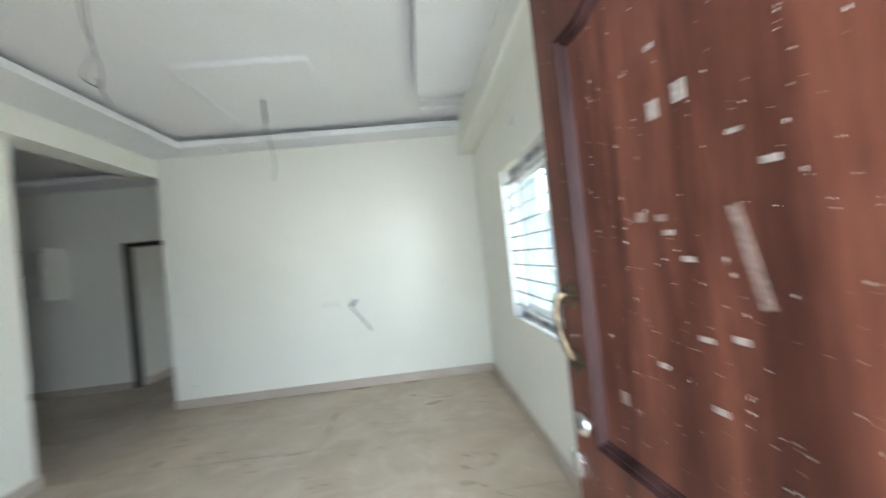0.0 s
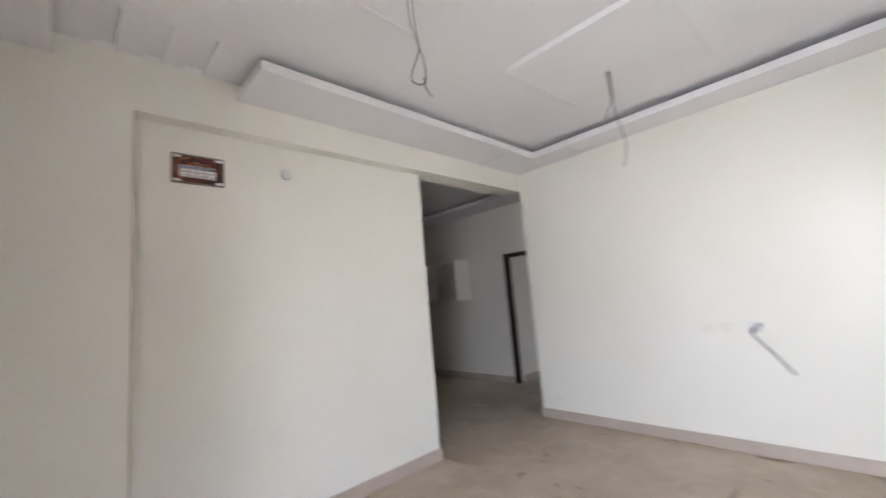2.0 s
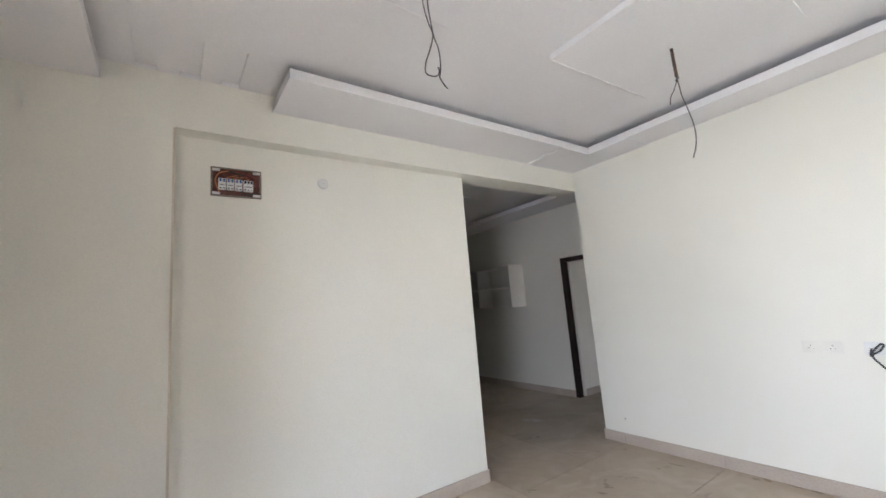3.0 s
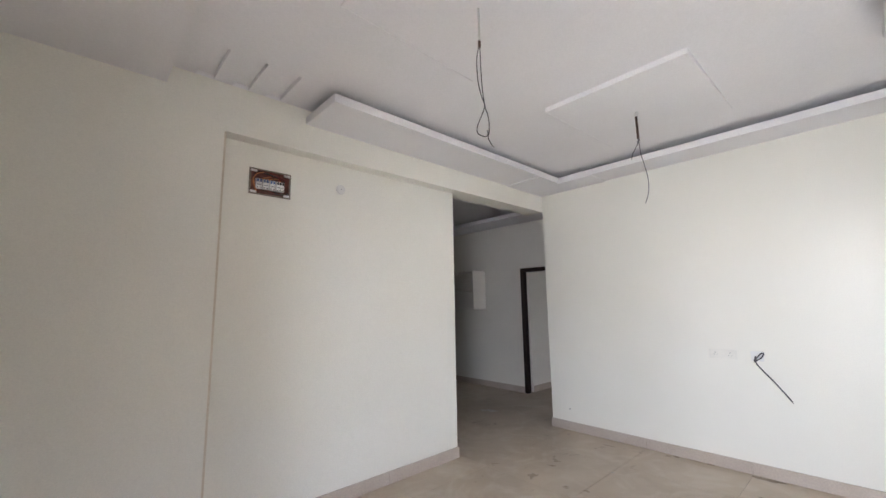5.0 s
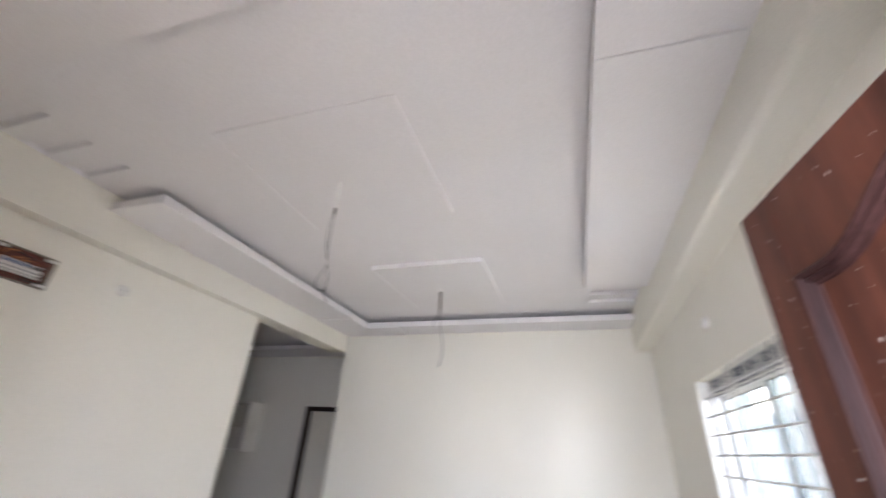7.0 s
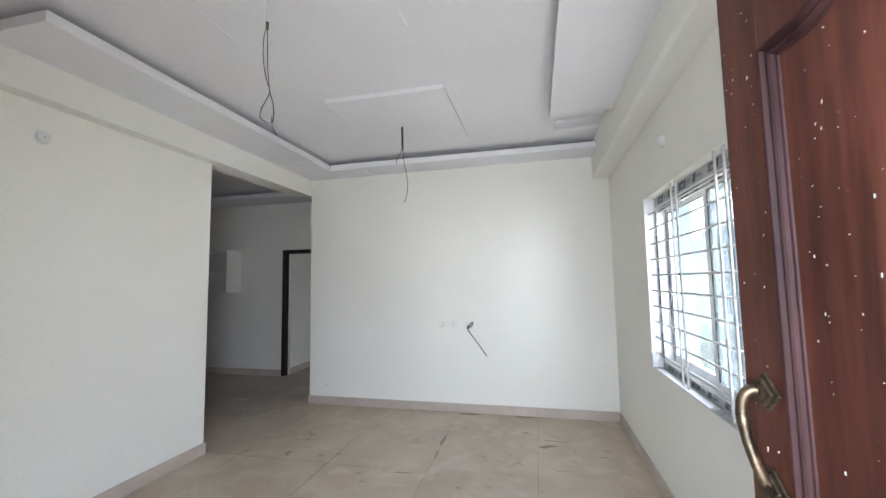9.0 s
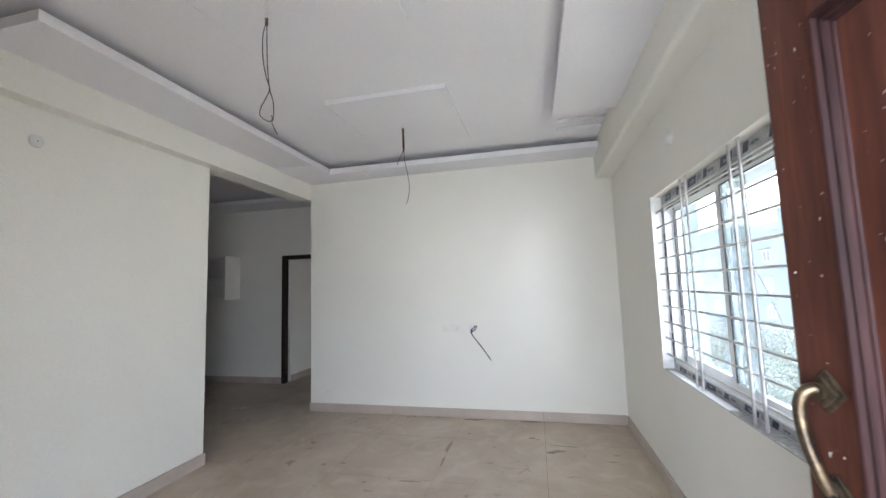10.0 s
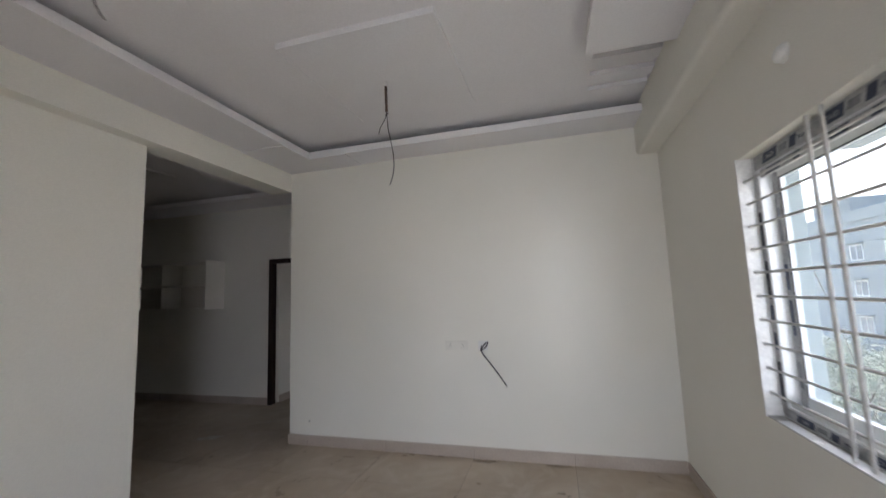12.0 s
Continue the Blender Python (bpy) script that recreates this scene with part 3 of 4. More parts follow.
for zc, h, xf in ((W_Z1 - 0.036, 0.046, FX0 - 0.003), (W_Z1 - 0.095, 0.028, FX0 + 0.009), (W_Z0 + 0.030, 0.030, FX0 - 0.003)):
    y = W_Y1 - 0.10 - rnd.random() * 0.05
    while y > W_Y0 + 0.30:
        for kind, w in (("mark", 0.12), ("bar", 0.06), ("mark", 0.045), ("bar", 0.07)):
            hh = h * (1.0 if kind == "mark" else 0.62)
            if w == 0.07:
                lettering("PROFILE", h * 0.42, Matrix(((0, 0, -1, xf - 0.0010), (1, 0, 0, y - w / 2), (0, -1, 0, zc), (0, 0, 0, 1))), NAVY, window)
                y -= w + 0.022
                continue
            bm = bmesh.new()
            lean = hh * 0.35
            q = [(xf - 0.0012, y, zc - hh / 2), (xf - 0.0012, y - w, zc - hh / 2), (xf - 0.0012, y - w - lean, zc + hh / 2), (xf - 0.0012, y - lean, zc + hh / 2)]
            front = [bm.verts.new(v) for v in q]
            back = [bm.verts.new((xf, v[1], v[2])) for v in q]
            bm.faces.new(front)
            bm.faces.new(back[::-1])
            for i in range(4):
                bm.faces.new((front[i], back[i], back[(i + 1) % 4], front[(i + 1) % 4]))
            mark = part("printed_" + kind, bm, NAVY if kind == "mark" else GREYPRINT, window)
            if w > 0.1:
                lettering("UPVC", hh * 0.62, Matrix(((0, 0, -1, xf - 0.0016), (1, 0, 0, y - w / 2 - lean / 2), (0, -1, 0, zc), (0, 0, 0, 1))), FILM, mark)
            y -= w + 0.022
        y -= 0.05


# sashes
def sash(name, x0, x1, y0, y1, w0, w1, label):
    z0, z1 = W_Z0 + 0.062, W_Z1 - 0.078
    s = part(name, boxes((x0, x1, y0, y0 + w0, z0, z1), (x0, x1, y1 - w1, y1, z0, z1), (x0, x1, y0 + w0, y1 - w1, z0, z0 + 0.055), (x0, x1, y0 + w0, y1 - w1, z1 - 0.05, z1), bevel=0.003), UPVC, window, label)
    g = part("pane", boxes(((x0 + x1) / 2 - 0.003, (x0 + x1) / 2 + 0.003, y0 + w0, y1 - w1, z0 + 0.055, z1 - 0.05)), GLASS, s, "dusty window glass")
    g.visible_shadow = False
    k = 0.006
    part("gasket", boxes((x0 - 0.001, x0 + 0.004, y0 + w0, y0 + w0 + k, z0 + 0.055, z1 - 0.05), (x0 - 0.001, x0 + 0.004, y1 - w1 - k, y1 - w1, z0 + 0.055, z1 - 0.05), (x0 - 0.001, x0 + 0.004, y0 + w0 + k, y1 - w1 - k, z1 - 0.056, z1 - 0.05)), GASKET, s, "thin black glazing gasket")
    return s


s1 = sash("sash", 1.315, 1.345, 2.76, 3.523, 0.055, 0.05, "white sliding sash with clear glass")
s2 = sash("sash", 1.275, 1.305, 1.807, 2.735, 0.055, 0.05, "white sliding sash with clear glass")
part("film_stile", boxes((1.311, 1.315, 2.768, 2.806, W_Z0 + 0.07, W_Z1 - 0.09)), FILM, s1, "peeling protective film with dark print")
z = W_Z0 + 0.12
while z < W_Z1 - 0.2:
    hgt = rnd.choice((0.05, 0.09, 0.12))
    part("printed_mark", boxes((1.3098, 1.311, 2.772, 2.802, z, z + hgt)), rnd.choice((NAVY, NAVY, GASKET)), s1)
    z += hgt + rnd.uniform(0.005, 0.025)
part("film_stile", boxes((1.311, 1.315, 3.480, 3.515, W_Z0 + 0.07, W_Z1 - 0.09)), FILM, s1, "peeling protective film with dark print")
z = W_Z0 + 0.15
while z < W_Z1 - 0.25:
    hgt = rnd.choice((0.07, 0.12, 0.16))
    part("printed_mark", boxes((1.3098, 1.311, 3.484, 3.511, z, z + hgt)), rnd.choice((GREYPRINT, NAVY)), s1)
    z += hgt + rnd.uniform(0.05, 0.12)
part("infill_panel", boxes((1.282, 1.290, 2.47, 2.685, W_Z0 + 0.117, W_Z1 - 0.128)), FROST, s2, "milky white infill strip beside the glass")
part("infill_gasket", boxes((1.278, 1.292, 2.455, 2.47, W_Z0 + 0.117, W_Z1 - 0.128)), GASKET, s2, "dark strip beside the glass")

part("film_jamb", boxes((FX0 - 0.003, FX0, W_Y1 - 0.046, W_Y1 - 0.012, W_Z0 + 0.02, W_Z1 - 0.09)), FILM, window, "peeling protective film with dark print")
z = W_Z0 + 0.08
while z < W_Z1 - 0.3:
    hgt = rnd.choice((0.08, 0.13, 0.18))
    part("printed_mark", boxes((FX0 - 0.0042, FX0 - 0.003, W_Y1 - 0.042, W_Y1 - 0.016, z, z + hgt)), rnd.choice((NAVY, GASKET, GREYPRINT)), window)
    z += hgt + rnd.uniform(0.03, 0.09)

# grille
grille = thing("window_grille", "white painted iron bar grille in the window opening", "window grille", pose(1.222, 2.665, W_Z0))
for i in range(10):
    zz = 0.111 + i * 0.1146
    bm = rod(bmesh.new(), (0, 0.913, zz), (0, -0.913, zz), 0.0062)
    part("bar", bm, GRILLE, grille, smooth=True)
    part("anchor", rod(bmesh.new(), (0, 0.909, zz), (0, 0.898, zz), 0.012, 10), GRILLE, grille)
for yy in (0.36, 0.272, -0.265, -0.358, -0.80):
    part("upright", boxes((-0.017, -0.007, yy - 0.008, yy + 0.008, 0.006, 1.258), bevel=0.002), GRILLE, grille)

# ---- entrance door leaf ----
DOOR_W_M, DOOR_H, DOOR_T = 1.015, 2.083, 0.038
HINGE, DOOR_TURN = (0.862, 0.172), 97.0


def entrance_door():
    """The leaf in its own frame: x from hinge to free edge, y across (the seen face at y = 0, behind it +y)."""
    d = tagged(new("door_1"), "open reddish brown teak door splashed with white paint", "door", kind="structure")
    d.matrix_basis = pose(HINGE[0], HINGE[1], 0.012, 0, 0, DOOR_TURN)
    W, H, T = DOOR_W_M, DOOR_H, DOOR_T
    st = 0.104
    z1, z2, z3, z4, rise = 0.20, 0.83, 0.985, 1.910, 0.095
    # the seen face looks to +y here
    part("stile", boxes((0, st, -T, 0, 0, H), bevel=0.003), TEAK, d)
    part("stile", boxes((W - st, W, -T, 0, 0, H), bevel=0.003), TEAK, d)
    part("rail", boxes((st, W - st, -T, -0.0005, 0, z1)), TEAK, d)
    part("rail", boxes((st, W - st, -T, -0.0005, z2, z3)), TEAK, d)
    part("rail", boxes((st, W - st, -T, -0.0005, z4 + rise, H)), TEAK, d)

    def arch(u):
        """Height of the upper panel's top over its width, u from 0 to 1: flat shoulders and an ogee rise."""
        s = min(u, 1 - u)
        k = min(max((s - 0.09) / 0.30, 0), 1)
        return z4 + rise * (k * k * (3 - 2 * k))

    n = 40
    # spandrel filling between the shoulders and the top rail
    bm = bmesh.new()
    lo, hi = [], []
    for i in range(n + 1):
        u = i / n
        x = st + u * (W - 2 * st)
        lo.append((bm.verts.new((x, -0.0005, arch(u))), bm.verts.new((x, -T, arch(u)))))
        hi.append((bm.verts.new((x, -0.0005, z4 + rise + 0.001)), bm.verts.new((x, -T, z4 + rise + 0.001))))
    for i in range(n):
        bm.faces.new((lo[i][0], lo[i + 1][0], hi[i + 1][0], hi[i][0]))
        bm.faces.new((lo[i][1], hi[i][1], hi[i + 1][1], lo[i + 1][1]))
        bm.faces.new((lo[i][0], lo[i][1], lo[i + 1][1], lo[i + 1][0]))
    part("arched_rail", bm, TEAK, d)
    # panels, set back
    part("panel", boxes((st, W - st, -T + 0.004, -0.012, z3, z4 + rise)), TEAK, d)
    part("panel", boxes((st, W - st, -T + 0.004, -0.012, z1, z2)), TEAK, d)

    def moulding(path):
        """A raised profile swept along a closed path of (x, z), inwards."""
        prof = ((0.0, -0.010), (0.0, -0.002), (0.002, 0.005), (0.005, 0.007), (0.009, 0.006), (0.011, 0.000), (0.013, -0.003), (0.015, 0.000), (0.019, 0.001), (0.022, -0.002), (0.024, -0.008), (0.028, -0.009), (0.030, -0.013))
        bm = bmesh.new()
        m = len(path)
        rows = []
        for i in range(m):
            p0, p1, p2 = Vector(path[i - 1]), Vector(path[i]), Vector(path[(i + 1) % m])
            a, b = (p1 - p0).normalized(), (p2 - p1).normalized()
            na, nb = Vector((-a.y, a.x)), Vector((-b.y, b.x))
            nn = (na + nb).normalized()
            nn /= max(0.5, nn.dot(na))
            rows.append([bm.verts.new((p1.x + nn.x * o, h, p1.y + nn.y * o)) for o, h in prof])
        for i in range(m):
            a, b = rows[i], rows[(i + 1) % m]
            for k in range(len(prof) - 1):
                bm.faces.new((a[k], b[k], b[k + 1], a[k + 1]))
        return bm

    upper = [(st, z3), (W - st, z3)] + [(st + (1 - i / n) * (W - 2 * st), arch(1 - i / n)) for i in range(n + 1)]
    part("moulding", moulding(upper), MOULD, d, "purplish worn panel moulding")
    part("moulding", moulding([(st, z1), (W - st, z1), (W - st, z2), (st, z2)]), MOULD, d, "purplish worn panel moulding")

    # pull handle near the free edge
    hx = W - 0.062
    h1, h2 = 1.328, 1.172
    handle = part("handle", tube([(hx, 0.006, h1), (hx + 0.004, 0.024, h1 + 0.003), (hx + 0.010, 0.035, h1 - 0.010), (hx + 0.013, 0.038, h1 - 0.035), (hx + 0.009, 0.036, h1 - 0.075), (hx + 0.002, 0.029, h1 - 0.115), (hx, 0.018, h2 + 0.012), (hx, 0.004, h2)], 0.0092, 12), BRASS, d, "tarnished brass pull handle", True)
    for hz in (h1, h2):
        bm = boxes((-0.024, 0.024, 0.0, 0.007, -0.024, 0.024), (-0.018, 0.018, 0.007, 0.014, -0.018, 0.018), bevel=0.003)
        disc(bm, pose(0, 0.017, 0, 90, 0, 0), 0.013, 0.008, 16, 0.010)
        bmesh.ops.rotate(bm, verts=bm.verts, cent=(0, 0, 0), matrix=Matrix.Rotation(radians(45), 3, "Y"))
        bmesh.ops.translate(bm, verts=bm.verts, vec=(hx, 0, hz))
        part("rosette", bm, BRONZE, handle, "diamond-shaped stepped dark bronze rosette")
    lock = part("lock_cylinder", disc(bmesh.new(), pose(hx, 0.008, 1.026, 90, 0, 0), 0.026, 0.016), CHROME, d, "chrome lock cylinder", True)
    part("keyhole", boxes((hx - 0.003, hx + 0.003, 0.016, 0.018, 1.016, 1.036)), BLACKPL, lock)
    part("lock_plate", boxes((W - 0.03, W + 0.002, 0, 0.010, 0.885, 0.94), bevel=0.002), CHROME, d, "small chrome lock plate")
    for hz in (0.3, 1.05, 1.8):
        part("hinge", rod(bmesh.new(), (-0.008, -0.004, hz - 0.05), (-0.008, -0.004, hz + 0.05), 0.008, 10), CHROME, d)

    # torn stickers and a strip of old tape
    for x, zz, w, h in ((0.582, 1.642, 0.030, 0.034), (0.638, 1.634, 0.028, 0.034), (0.693, 1.472, 0.026, 0.020), (0.647, 1.470, 0.026, 0.012), (0.798, 1.118, 0.022, 0.028), (0.634, 1.446, 0.026, 0.010), (0.599, 1.403, 0.027, 0.010), (0.581, 1.284, 0.028, 0.009), (0.526, 1.292, 0.026, 0.011), (0.678, 1.222, 0.024, 0.010), (0.571, 1.182, 0.026, 0.011), (0.506, 1.570, 0.024, 0.007), (0.463, 1.521, 0.026, 0.010), (0.635, 1.746, 0.022, 0.010)):
        part("torn_sticker", boxes((x + 0.08 * w, x + 0.92 * w, -0.012, -0.0105, zz + 0.06 * h, zz + 0.94 * h)), TAPE if zz < 1.5 and h > 0.011 else STICKER, d, "torn pale sticker remnant")
    bm = boxes((-0.009, 0.009, -0.012, -0.0108, -0.070, 0.070))
    bmesh.ops.rotate(bm, verts=bm.verts, cent=(0, 0, 0), matrix=Matrix.Rotation(radians(13), 3, "Y"))
    bmesh.ops.translate(bm, verts=bm.verts, vec=(0.514, 0, 1.411))
    part("tape_strip", bm, TAPE, d, "strip of dull old tape")

    # dried white paint splashes: drops and short runs
    r = random.Random(11)
    bm = bmesh.new()
    for i in range(1200):
        x, zz = r.uniform(0.02, W - 0.004), r.uniform(0.05, H - 0.02)
        inside = st + 0.05 < x < W - st - 0.05 and (z1 + 0.05 < zz < z2 - 0.05 or z3 + 0.05 < zz < z4 - 0.02)
        edge = st < x < W - st and not inside
        if edge and (z1 < zz < z2 or z3 < zz < z4 + rise):
            continue
        y = -0.012 if inside else 0.0
        a = r.choice((0.00025, 0.0003, 0.0004, 0.0004, 0.0005, 0.0006, 0.0008))
        b = a * r.choice((1.0, 1.3, 1.8, 2.6, 4.0))
        k = 7
        rag = [r.uniform(0.55, 1.35) for j in range(k)]
        top = [bm.verts.new((x + a * rag[j] * math.cos(2 * math.pi * j / k), y + 0.0008, zz + b * rag[j] * math.sin(2 * math.pi * j / k) * (1.2 if j > 3 else 0.8))) for j in range(k)]
        bot = [bm.verts.new((v.co.x, y - 0.001, v.co.z)) for v in top]
        bm.faces.new(top)
        for j in range(k):
            bm.faces.new((top[j], bot[j], bot[(j + 1) % k], top[(j + 1) % k]))
    tagged(part("paint_splashes", bm, WHITE_FLECK, d, "small dried white paint drops"), kind="stuff")
    return d


entrance_door()


# ---- ceiling hooks with loose wires ----
def lamp_hook_far():
    t = thing("lamp_hook", "ceiling hook with dark tube and loose grey wires", "ceiling hook", pose(-0.80, 3.72, HANG_FAR))
    part("hook", tube([(0, 0, 0.0), (0.012, 0, -0.012), (0.014, 0, -0.03), (0, 0, -0.042), (-0.014, 0, -0.03), (-0.010, 0, -0.014)], 0.003), PLASTIC, t, "white painted hook", True)
    part("tube", rod(bmesh.new(), (0, 0, -0.042), (0.002, 0, -0.225), 0.0095, 12), TUBE, t, "corroded dark metal tube", True)
    part("wire", tube([(0.002, 0, -0.222), (-0.004, 0, -0.26), (-0.03, 0.01, -0.30), (-0.055, 0.015, -0.33), (-0.068, 0.02, -0.375)], 0.0028), WIRE, t, smooth=True)
    part("wire", tube([(0.002, 0, -0.222), (0.006, 0, -0.28), (0.012, 0, -0.36), (0.03, 0, -0.45), (0.046, 0, -0.55), (0.048, 0, -0.63), (0.036, 0, -0.70), (0.014, 0, -0.755)], 0.0028), WIRE, t, smooth=True)
    part("wire_knot", tube([(-0.006, 0, -0.225), (0.01, 0.006, -0.235), (0.008, -0.006, -0.25), (-0.008, 0.004, -0.245), (0.0, 0.0, -0.262)], 0.003), WIRE, t, smooth=True)


def lamp_hook_near():
    t = thing("lamp_hook", "ceiling hook with twisted hanging grey wires", "ceiling hook", pose(-0.887, 1.94, HANG_NEAR, 0, 0, 33))
    part("hook", rod(bmesh.new(), (0, 0, 0), (0, 0, -0.19), 0.006, 10), PLASTIC, t, "white painted rod", True)
    part("ferrule", rod(bmesh.new(), (0, 0, -0.185), (0, 0, -0.22), 0.0075, 10), TUBE, t, "dark metal ferrule", True)
    part("wire", tube([(0.0017, 0, -0.210), (0.0034, 0, -0.322), (0.0068, 0, -0.434), (0.017, 0.003, -0.539), (0.0306, 0, -0.590), (0.0357, 0, -0.636), (0.034, 0, -0.683), (0.0289, 0, -0.707), (0.0374, 0, -0.730), (0.0476, 0, -0.750)], 0.0024), WIRE, t, smooth=True)
    part("wire", tube([(-0.0017, 0, -0.210), (-0.0153, 0, -0.280), (-0.0136, 0, -0.392), (0.0017, 0, -0.483), (0.017, -0.003, -0.539), (0, 0, -0.590), (-0.0204, 0, -0.636), (-0.0238, 0, -0.672), (-0.0068, 0, -0.691), (0.0187, 0, -0.700), (0.0289, 0, -0.685), (0.0255, 0, -0.669)], 0.0024), WIRE, t, smooth=True)
    part("wire_end", rod(bmesh.new(), (0.0476, 0, -0.750), (0.0561, 0, -0.761), 0.0016, 6), TUBE, t)


lamp_hook_far()
lamp_hook_near()
hk = thing("lamp_hook", "white ceiling hook in the dining space", "ceiling hook", pose(-4.65, 4.4, CEILING - 0.022))
part("hook", rod(bmesh.new(), (0, 0, 0), (0, 0, -0.20), 0.007, 10), PLASTIC, hk, smooth=True)
part("wire", tube([(0, 0, -0.19), (0.02, 0, -0.25), (0.0, 0, -0.32), (0.03, 0, -0.38)], 0.003), WIRE, hk, smooth=True)


# ---- round cover plates ----
def cover_plate(at, label, lamp=False):
    t = thing("round_cover", label, "cover plate", at)
    part("plate", disc(bmesh.new(), pose(0, 0, 0.006), 0.042, 0.012, 32, 0.037), COVER, t, smooth=False)
    if lamp:
        bm = bmesh.new()
        bmesh.ops.create_uvsphere(bm, u_segments=20, v_segments=10, radius=0.034, matrix=Matrix.Translation((0, 0, 0.012)) @ Matrix.Diagonal((1, 1.25, 0.62, 1)))
        part("dome", bm, PLASTIC, t, "white domed cover", True)
    else:
        part("ring", disc(bmesh.new(), pose(0, 0, 0.0125), 0.026, 0.003, 28, 0.024), COVER, t)
        part("screw", disc(bmesh.new(), pose(0, 0, 0.0145), 0.0035, 0.002, 10), BLACKPL, t)
    return t


cover_plate(pose(X_L, 2.115, 2.49, 0, 90, 0), "round white cover plate with a centre screw on the wall")
cover_plate(pose(X_R, 3.08, 2.415, 0, -90, 0), "oval white wall lamp holder above the window", True)


# ---- open distribution board ----
def distribution_board():
    t = thing("distribution_board", "open electrical distribution board with breakers and loose wires", "fuse box", pose(X_L, 1.535, 2.425))
    w, h = 0.15, 0.097
    part("back", boxes((0.0005, 0.003, -w, w, -h, h)), DBBACK, t, "rusty red backplate")
    rim = part("rim", boxes((0.003, 0.012, -w, -w + 0.01, -h, h), (0.003, 0.012, w - 0.01, w, -h, h), (0.003, 0.012, -w + 0.01, w - 0.01, h - 0.008, h), (0.003, 0.012, -w + 0.01, w - 0.01, -h, -h + 0.008)), DBSIDE, t, "dull metal box rim")
    for y in (-w + 0.03, w - 0.03):
        for z in (-h + 0.018, h - 0.018):
            part("lug", boxes((0.003, 0.014, y - 0.022, y + 0.022, z - 0.008, z + 0.008), bevel=0.002), PLASTIC, t, "white fixing lug")
    r = random.Random(3)
    for i, (y, wd, poles, lever) in enumerate(((-0.086, 0.042, 2, BLUE), (-0.038, 0.042, 2, BLUE), (0.010, 0.042, 2, BLUE), (0.068, 0.058, 3, BLACKPL))):
        b = part("breaker", boxes((0.003, 0.024, y - wd / 2, y + wd / 2, -0.055, 0.020), bevel=0.002), PLASTIC, t, "grey-white circuit breaker")
        for k in range(poles):
            yy = y + (k - (poles - 1) / 2) * wd / poles
            part("lever", boxes((0.024, 0.032, yy - 0.006, yy + 0.006, -0.004, 0.014)), lever, b, "blue switch lever" if lever is BLUE else "black switch lever")
            part("terminal", boxes((0.0242, 0.0255, yy - 0.004, yy + 0.004, -0.050, -0.042)), BLACKPL, b)
        part("label_bar", boxes((0.0242, 0.0252, y - wd / 2 + 0.006, y + wd / 2 - 0.006, -0.028, -0.022)), GREYPRINT, b)
    for i in range(16):
        y0, y1 = r.uniform(-0.12, 0.12), r.uniform(-0.12, 0.12)
        zz = r.choice((0.055, 0.065, 0.04, -0.075))
        z0 = 0.02 if zz > 0 else -0.055
        part("wire", tube([(0.010, y0, z0), (0.016, y0 + 0.01, (z0 + zz) / 2), (0.012, (y0 + y1) / 2, zz), (0.010, y1, zz + 0.015 if zz > 0 else zz)], 0.0032, 6, 4), ORANGEWIRE if i % 6 == 0 else r.choice((REDWIRE, REDWIRE, TUBE, BLACKPL)), t, smooth=True)
    part("wire", tube([(0.012, -0.05, 0.075), (0.02, -0.10, 0.055), (0.02, -0.125, 0.01), (0.016, -0.115, -0.04), (0.012, -0.10, -0.075)], 0.004, 6, 5), ORANGEWIRE, t, "orange loop of wire", True)
    return t


distribution_board()

# ---- sockets on the far wall ----
sk = thing("socket_plate", "ivory double socket plate on the wall", "socket", pose(-0.68, Y_F, 1.01))
part("plate", boxes((-0.11, 0.11, -0.006, 0, -0.042, 0.042), bevel=0.0025), IVORY, sk)
for xx in (-0.058, 0.058):
    m = part("socket_module", boxes((xx - 0.034, xx + 0.034, -0.008, -0.006, -0.030, 0.030), bevel=0.001), IVORY, sk)
    for dx, dz, rr in ((0, 0.012, 0.0034), (-0.012, -0.009, 0.0028), (0.012, -0.009, 0.0028)):
        part("pin_hole", disc(bmesh.new(), pose(xx + dx, -0.0082, dz, 90), rr, 0.0015, 10), BLACKPL, m)
cb = thing("cable_outlet", "white outlet plate with a hanging black cable", "outlet", pose(-0.425, Y_F, 1.01))
part("plate", boxes((-0.045, 0.045, -0.006, 0, -0.042, 0.042), bevel=0.002), PLASTIC, cb)
part("cable", tube([(-0.012, -0.006, 0.0), (-0.02, -0.03, -0.045), (0.0, -0.035, -0.01), (0.035, -0.03, 0.03), (0.05, -0.025, 0.025), (0.03, -0.03, -0.01), (-0.01, -0.03, -0.045), (0.02, -0.03, -0.10), (0.09, -0.03, -0.19), (0.155, -0.03, -0.28), (0.20, -0.025, -0.35)], 0.0055, 8), WIRE, cb, "black cable", True)
part("cable_sheath", rod(bmesh.new(), (0.20, -0.025, -0.35), (0.207, -0.025, -0.363), 0.003, 6), TUBE, cb)

sp = thing("socket_plate", "small white socket plate in the room beyond", "socket", pose(-3.78, 7.1, 0.34))
part("plate", boxes((0, 0.008, -0.07, 0.07, -0.042, 0.042), bevel=0.002), PLASTIC, sp)
part("socket_module", boxes((0.008, 0.011, -0.03, 0.03, -0.03, 0.03)), PLASTIC, sp)

# ---- wall shelf in the dining space ----
shelf = thing("wall_shelf", "white open wall shelf with two empty tiers", "shelf", pose(-4.67, Y_B, 1.40))
part("side_panel", boxes((-0.018, 0, -0.34, 0, 0, 0.725), bevel=0.001), SHELF, shelf)
